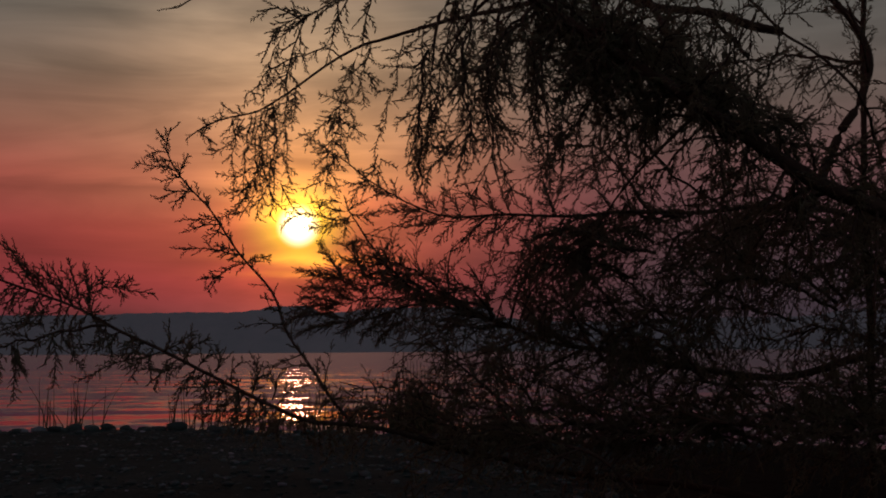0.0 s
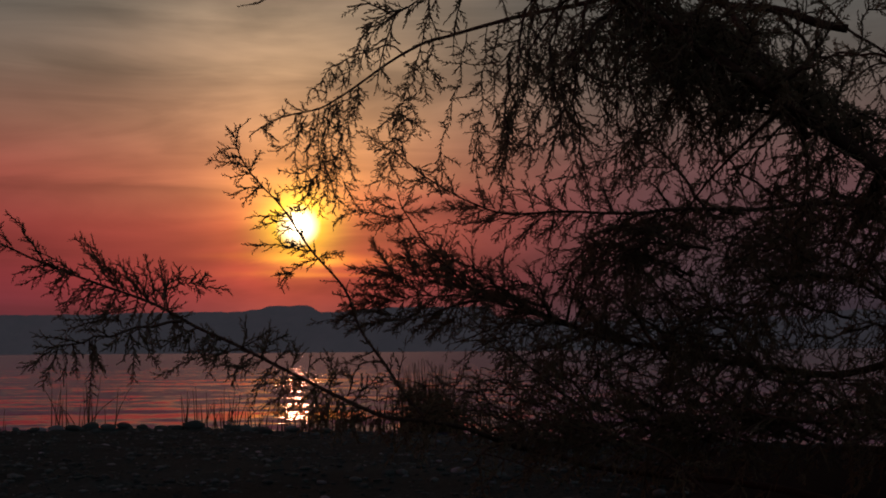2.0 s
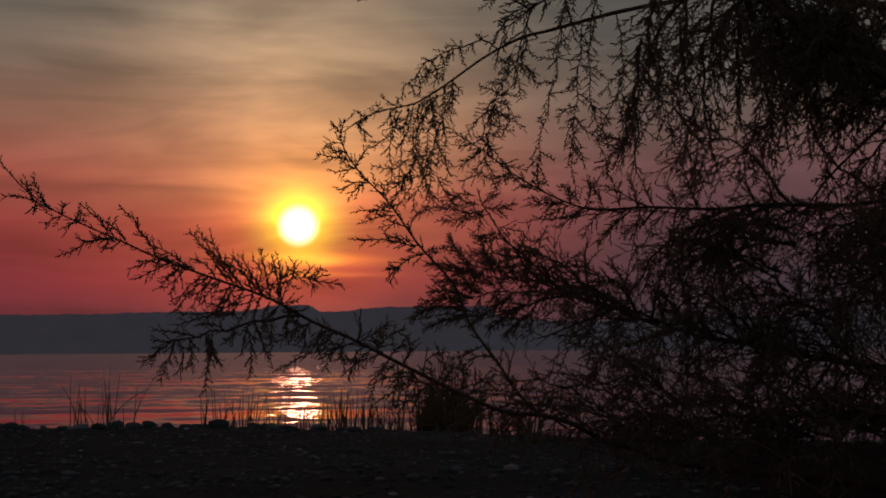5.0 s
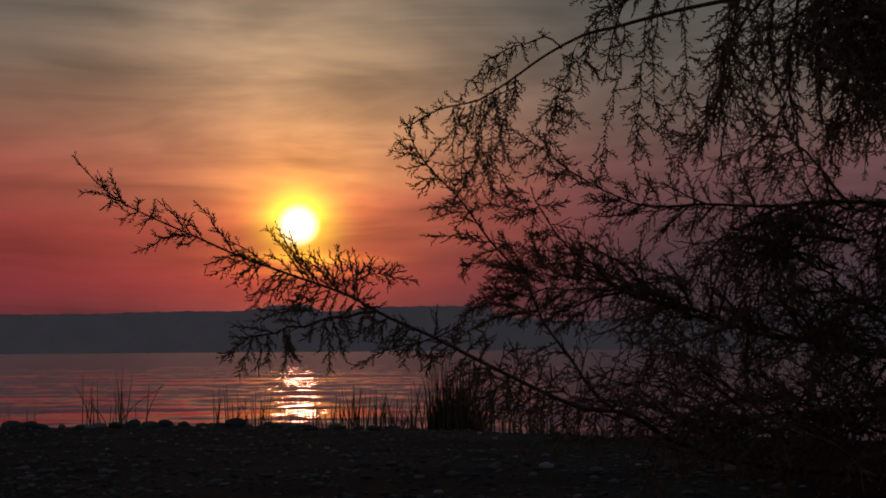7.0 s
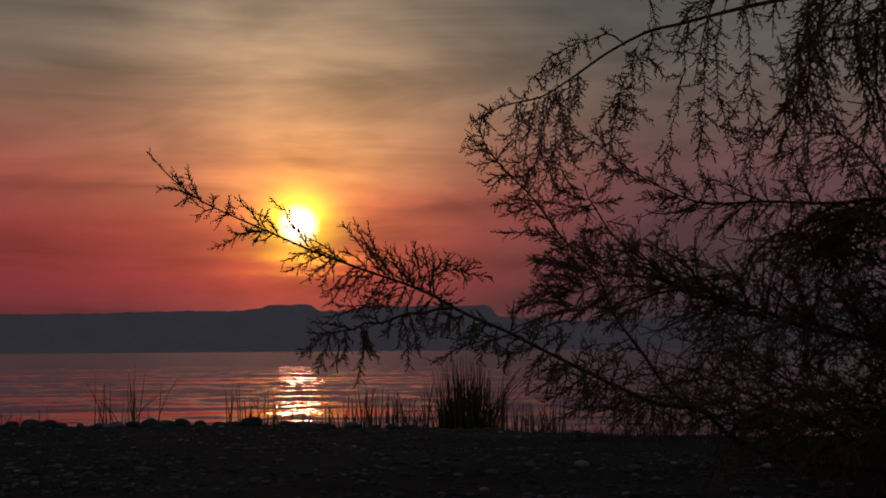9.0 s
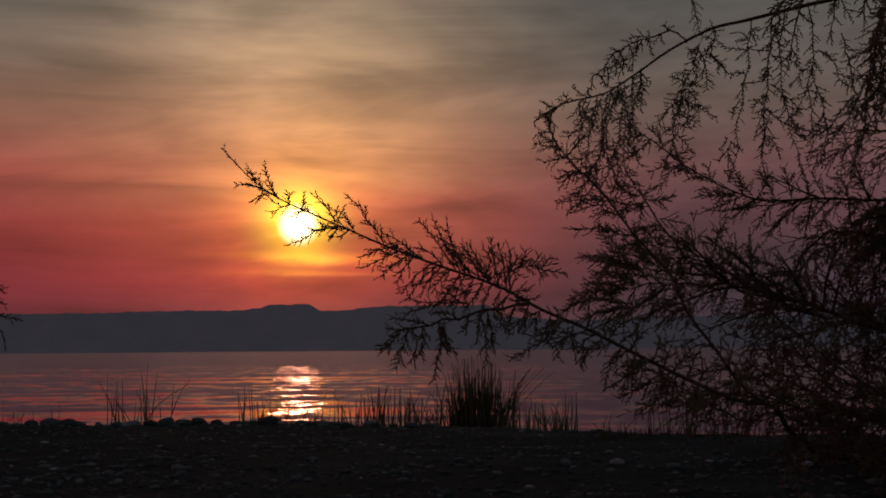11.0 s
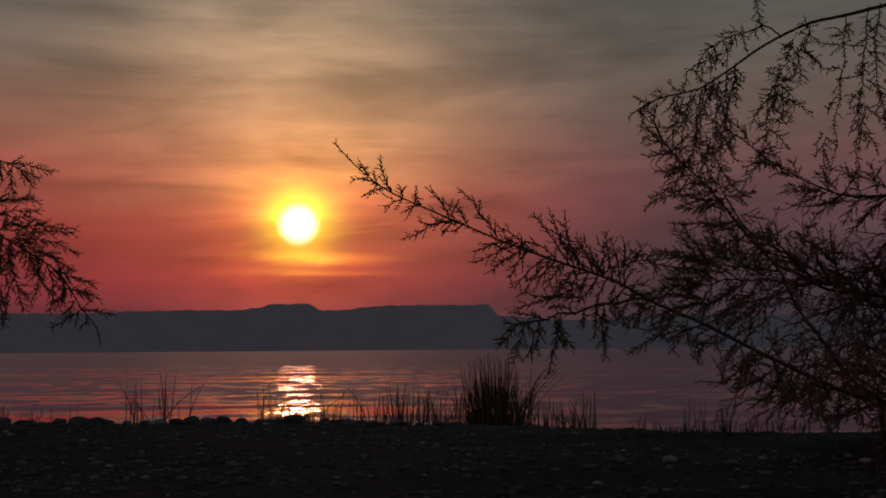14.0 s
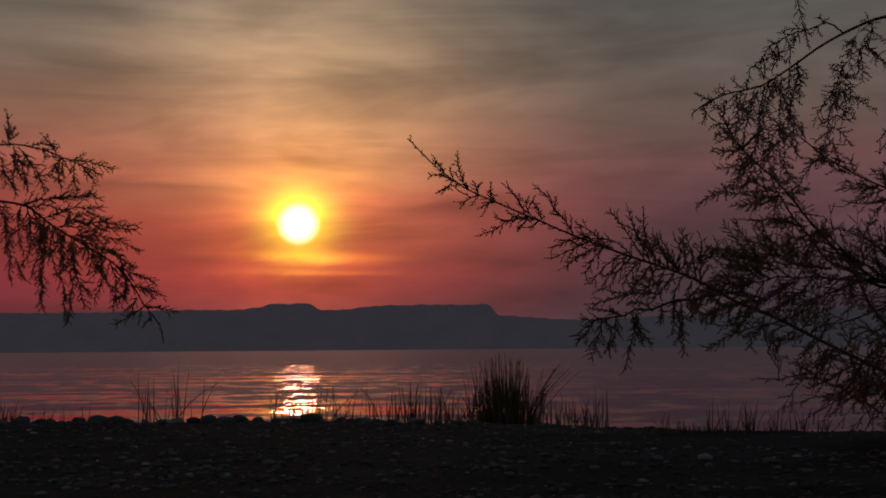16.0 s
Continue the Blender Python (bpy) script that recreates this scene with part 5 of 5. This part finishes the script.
def rush_clump(x, y, seed):
    """Stiff upright blades in a dense foot, fanning a little; a few lean far out to one side."""
    rng = np.random.default_rng(seed)
    top = new("rush_clump")
    top.location = (x, y, 0)
    for k in range(280):
        one = Heap()
        across = max(-0.42, min(0.42, rng.normal() * 0.2))
        far_out = k < 9
        tall = rng.uniform(0.70, 0.84) if far_out else (1.03 if k % 3 else 0.65) * rng.uniform(0.5, 1.0) * (1 - 0.5 * abs(across))
        tip = rng.uniform(0.30, 0.60) if far_out else 0.22 * across + rng.normal() * 0.06
        at = rng.uniform(0.2, 0.34) if far_out else across
        s = np.linspace(0, 1, 6)
        line = np.stack([at + tip * s ** 1.4, rng.normal() * 0.12 + rng.normal() * 0.06 * s, -0.03 + tall * s * (1 - 0.06 * s)], -1)
        one.add(*tube(line, 0.0095 * rng.uniform(0.7, 1.2) * (1 - 0.75 * s), 3))
        one.make("blade", GRASS, top)
    tagged(top, "dense clump of tall dark rushes by the water", "rushes", group="reeds along the shore")


def shore_plants():
    z = lambda x, y: float(ground_height(x, y))
    tuft = "thin dry reed stems standing at the water's edge"
    rush_clump(-0.32, 15.3, 1)
    rng = np.random.default_rng(5)
    # place, number of stems, height
    spots = [(-4.42, 5, 0.80), (-4.30, 5, 0.76), (-4.17, 5, 0.74), (-4.02, 8, 0.90), (-3.88, 3, 0.78), (-5.38, 3, 0.44), (-5.26, 3, 0.40), (-5.16, 3, 0.42), (-5.62, 12, 0.36), (-5.80, 16, 0.44), (-6.0, 20, 0.46),
             (-2.95, 8, 0.60), (-2.82, 9, 0.62), (-2.68, 8, 0.52), (-2.50, 9, 0.62), (-2.36, 9, 0.60), (-2.22, 8, 0.58), (-2.05, 8, 0.46), (-1.86, 8, 0.62), (-1.74, 9, 0.54), (-1.60, 10, 0.52), (0.65, 12, 0.52)]
    spots += [(-1.48 + 0.115 * k, int(rng.integers(9, 15)), rng.uniform(0.56, 0.68)) for k in range(7)] + [(0.0 + 0.11 * k, int(rng.integers(8, 13)), rng.uniform(0.34, 0.52)) for k in range(6)]
    for k, (x, n, h) in enumerate(spots):
        y = 13.6 + rng.uniform(-0.3, 0.3)
        reed_tuft(x, y, max(0.0, z(x, y)), n, 0.05, h, tuft, "reeds", seed=20 + k, least=0.6)
    weed = "low grassy weeds on the lip of the beach"
    for k, (x, n, h) in enumerate([(0.15, 7, 0.10), (0.20, 5, 0.14), (0.29, 7, 0.10), (0.36, 14, 0.06), (0.43, 14, 0.06), (0.47, 4, 0.22), (0.55, 6, 0.19), (0.60, 9, 0.07), (0.65, 4, 0.23), (0.70, 5, 0.17), (0.78, 9, 0.07), (0.84, 5, 0.15), (0.98, 6, 0.18), (1.10, 8, 0.12)]):
        reed_tuft(x, 7.15, z(x, 7.15), n + 3, 0.026, h + 0.035, weed, "weeds", GRASS, 0.0046, 0.16, 60 + k, "weed_tuft")


shore_plants()


# ---------------------------------------------------------------- stones
def stone_mesh(seed, fine=1):
    bm = bmesh.new()
    bmesh.ops.create_icosphere(bm, subdivisions=fine, radius=0.5)
    for v in bm.verts:
        v.co *= 1 + 0.35 * noise.noise(v.co * 1.6 + Vector((seed * 3.1, 0, 0)))
        v.co.z *= 0.45
    me = bpy.data.meshes.new("stone")
    bm.to_mesh(me)
    bm.free()
    for p in me.polygons:
        p.use_smooth = True
    me.materials.append(STONE)
    return me


def arrays(me):
    v = np.array([tuple(q.co) for q in me.vertices])
    return v, np.array([tuple(p.vertices) for p in me.polygons])


def stones():
    rng = np.random.default_rng(9)
    forms = [stone_mesh(k, 2) for k in range(8)]
    # the larger stones on the lip, and lesser ones between them
    row = [(-3.59, 8.85, 0.17), (-3.45, 8.80, 0.15), (-3.41, 8.90, 0.12), (-4.15, 8.90, 0.11), (-3.23, 9.80, 0.12), (-3.13, 10.00, 0.12), (-3.04, 10.10, 0.14), (-2.94, 10.20, 0.10), (-2.80, 10.20, 0.13), (-2.64, 10.20, 0.10), (-2.46, 10.10, 0.12), (-2.32, 10.10, 0.10), (-2.19, 10.10, 0.17), (-1.73, 9.90, 0.10)]
    for k in range(66):
        x = -6.0 + 5.2 * k / 66 + rng.normal() * 0.08
        row.append((x, float(lip_at(x)) - 0.1 + rng.normal() * 0.18, rng.uniform(0.045, 0.11)))
    for k, (x, y, size) in enumerate(row):
        ob = new("boulder", forms[k % 8])
        ob.matrix_world = pose(x, y, float(ground_height(x, y)) + size * 0.15, 0, 0, rng.uniform(-20, 20)) @ Matrix.Diagonal((size, size * 0.8, size * rng.uniform(0.95, 1.4), 1))
        tagged(ob, "rounded grey shore stone on the beach lip", "stone", group="stones on the lip of the beach")
    # pebbles: the nearest as pieces of the beach, the rest as one spread
    low = [stone_mesh(20 + k, 1) for k in range(8)]
    for k in range(300):
        y = 3.3 + 2.2 * rng.uniform() ** 0.8
        x = -0.75 + (rng.uniform() - 0.6) * (0.65 * y + 1.0)
        size = 0.018 + 0.046 * rng.uniform() ** 2.5
        ob = new("pebble", low[k % 8])
        ob.parent = ground
        ob.matrix_world = pose(x, y, float(ground_height(x, y)) + size * 0.1, 0, 0, rng.uniform(0, 360)) @ Matrix.Diagonal((size, size * 0.75, size * rng.uniform(0.6, 1.1), 1))
    heap = Heap()
    shapes = [arrays(m) for m in low]
    n = 13500
    y = 3.0 + 8.5 * rng.uniform(size=n) ** 1.2
    x = -0.55 + (rng.uniform(size=n) - 0.5) * (0.8 * y + 2.0)
    keep = (x < 0.35 + 0.3 * rng.uniform(size=n)) | (y > 6.3)
    # they lie in drifts, with barer gravel between
    drift = np.array([noise.noise(Vector((a * 1.3, b * 1.1, 4.0))) + 0.5 * noise.noise(Vector((a * 4.0, b * 3.0, 9.0))) for a, b in zip(x, y)])
    keep &= (drift > -0.08) | (rng.uniform(size=n) < 0.3)
    x, y = x[keep], y[keep]
    n = len(x)
    z = ground_height(x, y)
    size = 0.009 + 0.026 * rng.uniform(size=n) ** 3 + 0.003 * (y - 3) * rng.uniform(size=n)
    for k in range(n):
        v, t = shapes[k % 8]
        a = rng.uniform(0, 6.3)
        w = v * (size[k] * np.array([1.15, 0.75, 0.8]))
        w = np.stack([w[:, 0] * math.cos(a) - w[:, 1] * math.sin(a), w[:, 0] * math.sin(a) + w[:, 1] * math.cos(a), w[:, 2]], -1)
        heap.add(w + np.array([x[k], y[k], z[k] + size[k] * 0.08]), t)
    ob = heap.make("shingle", STONE, smooth=True)
    tagged(ob, "loose grey pebbles strewn over the dark beach", "pebbles", kind="stuff")


stones()
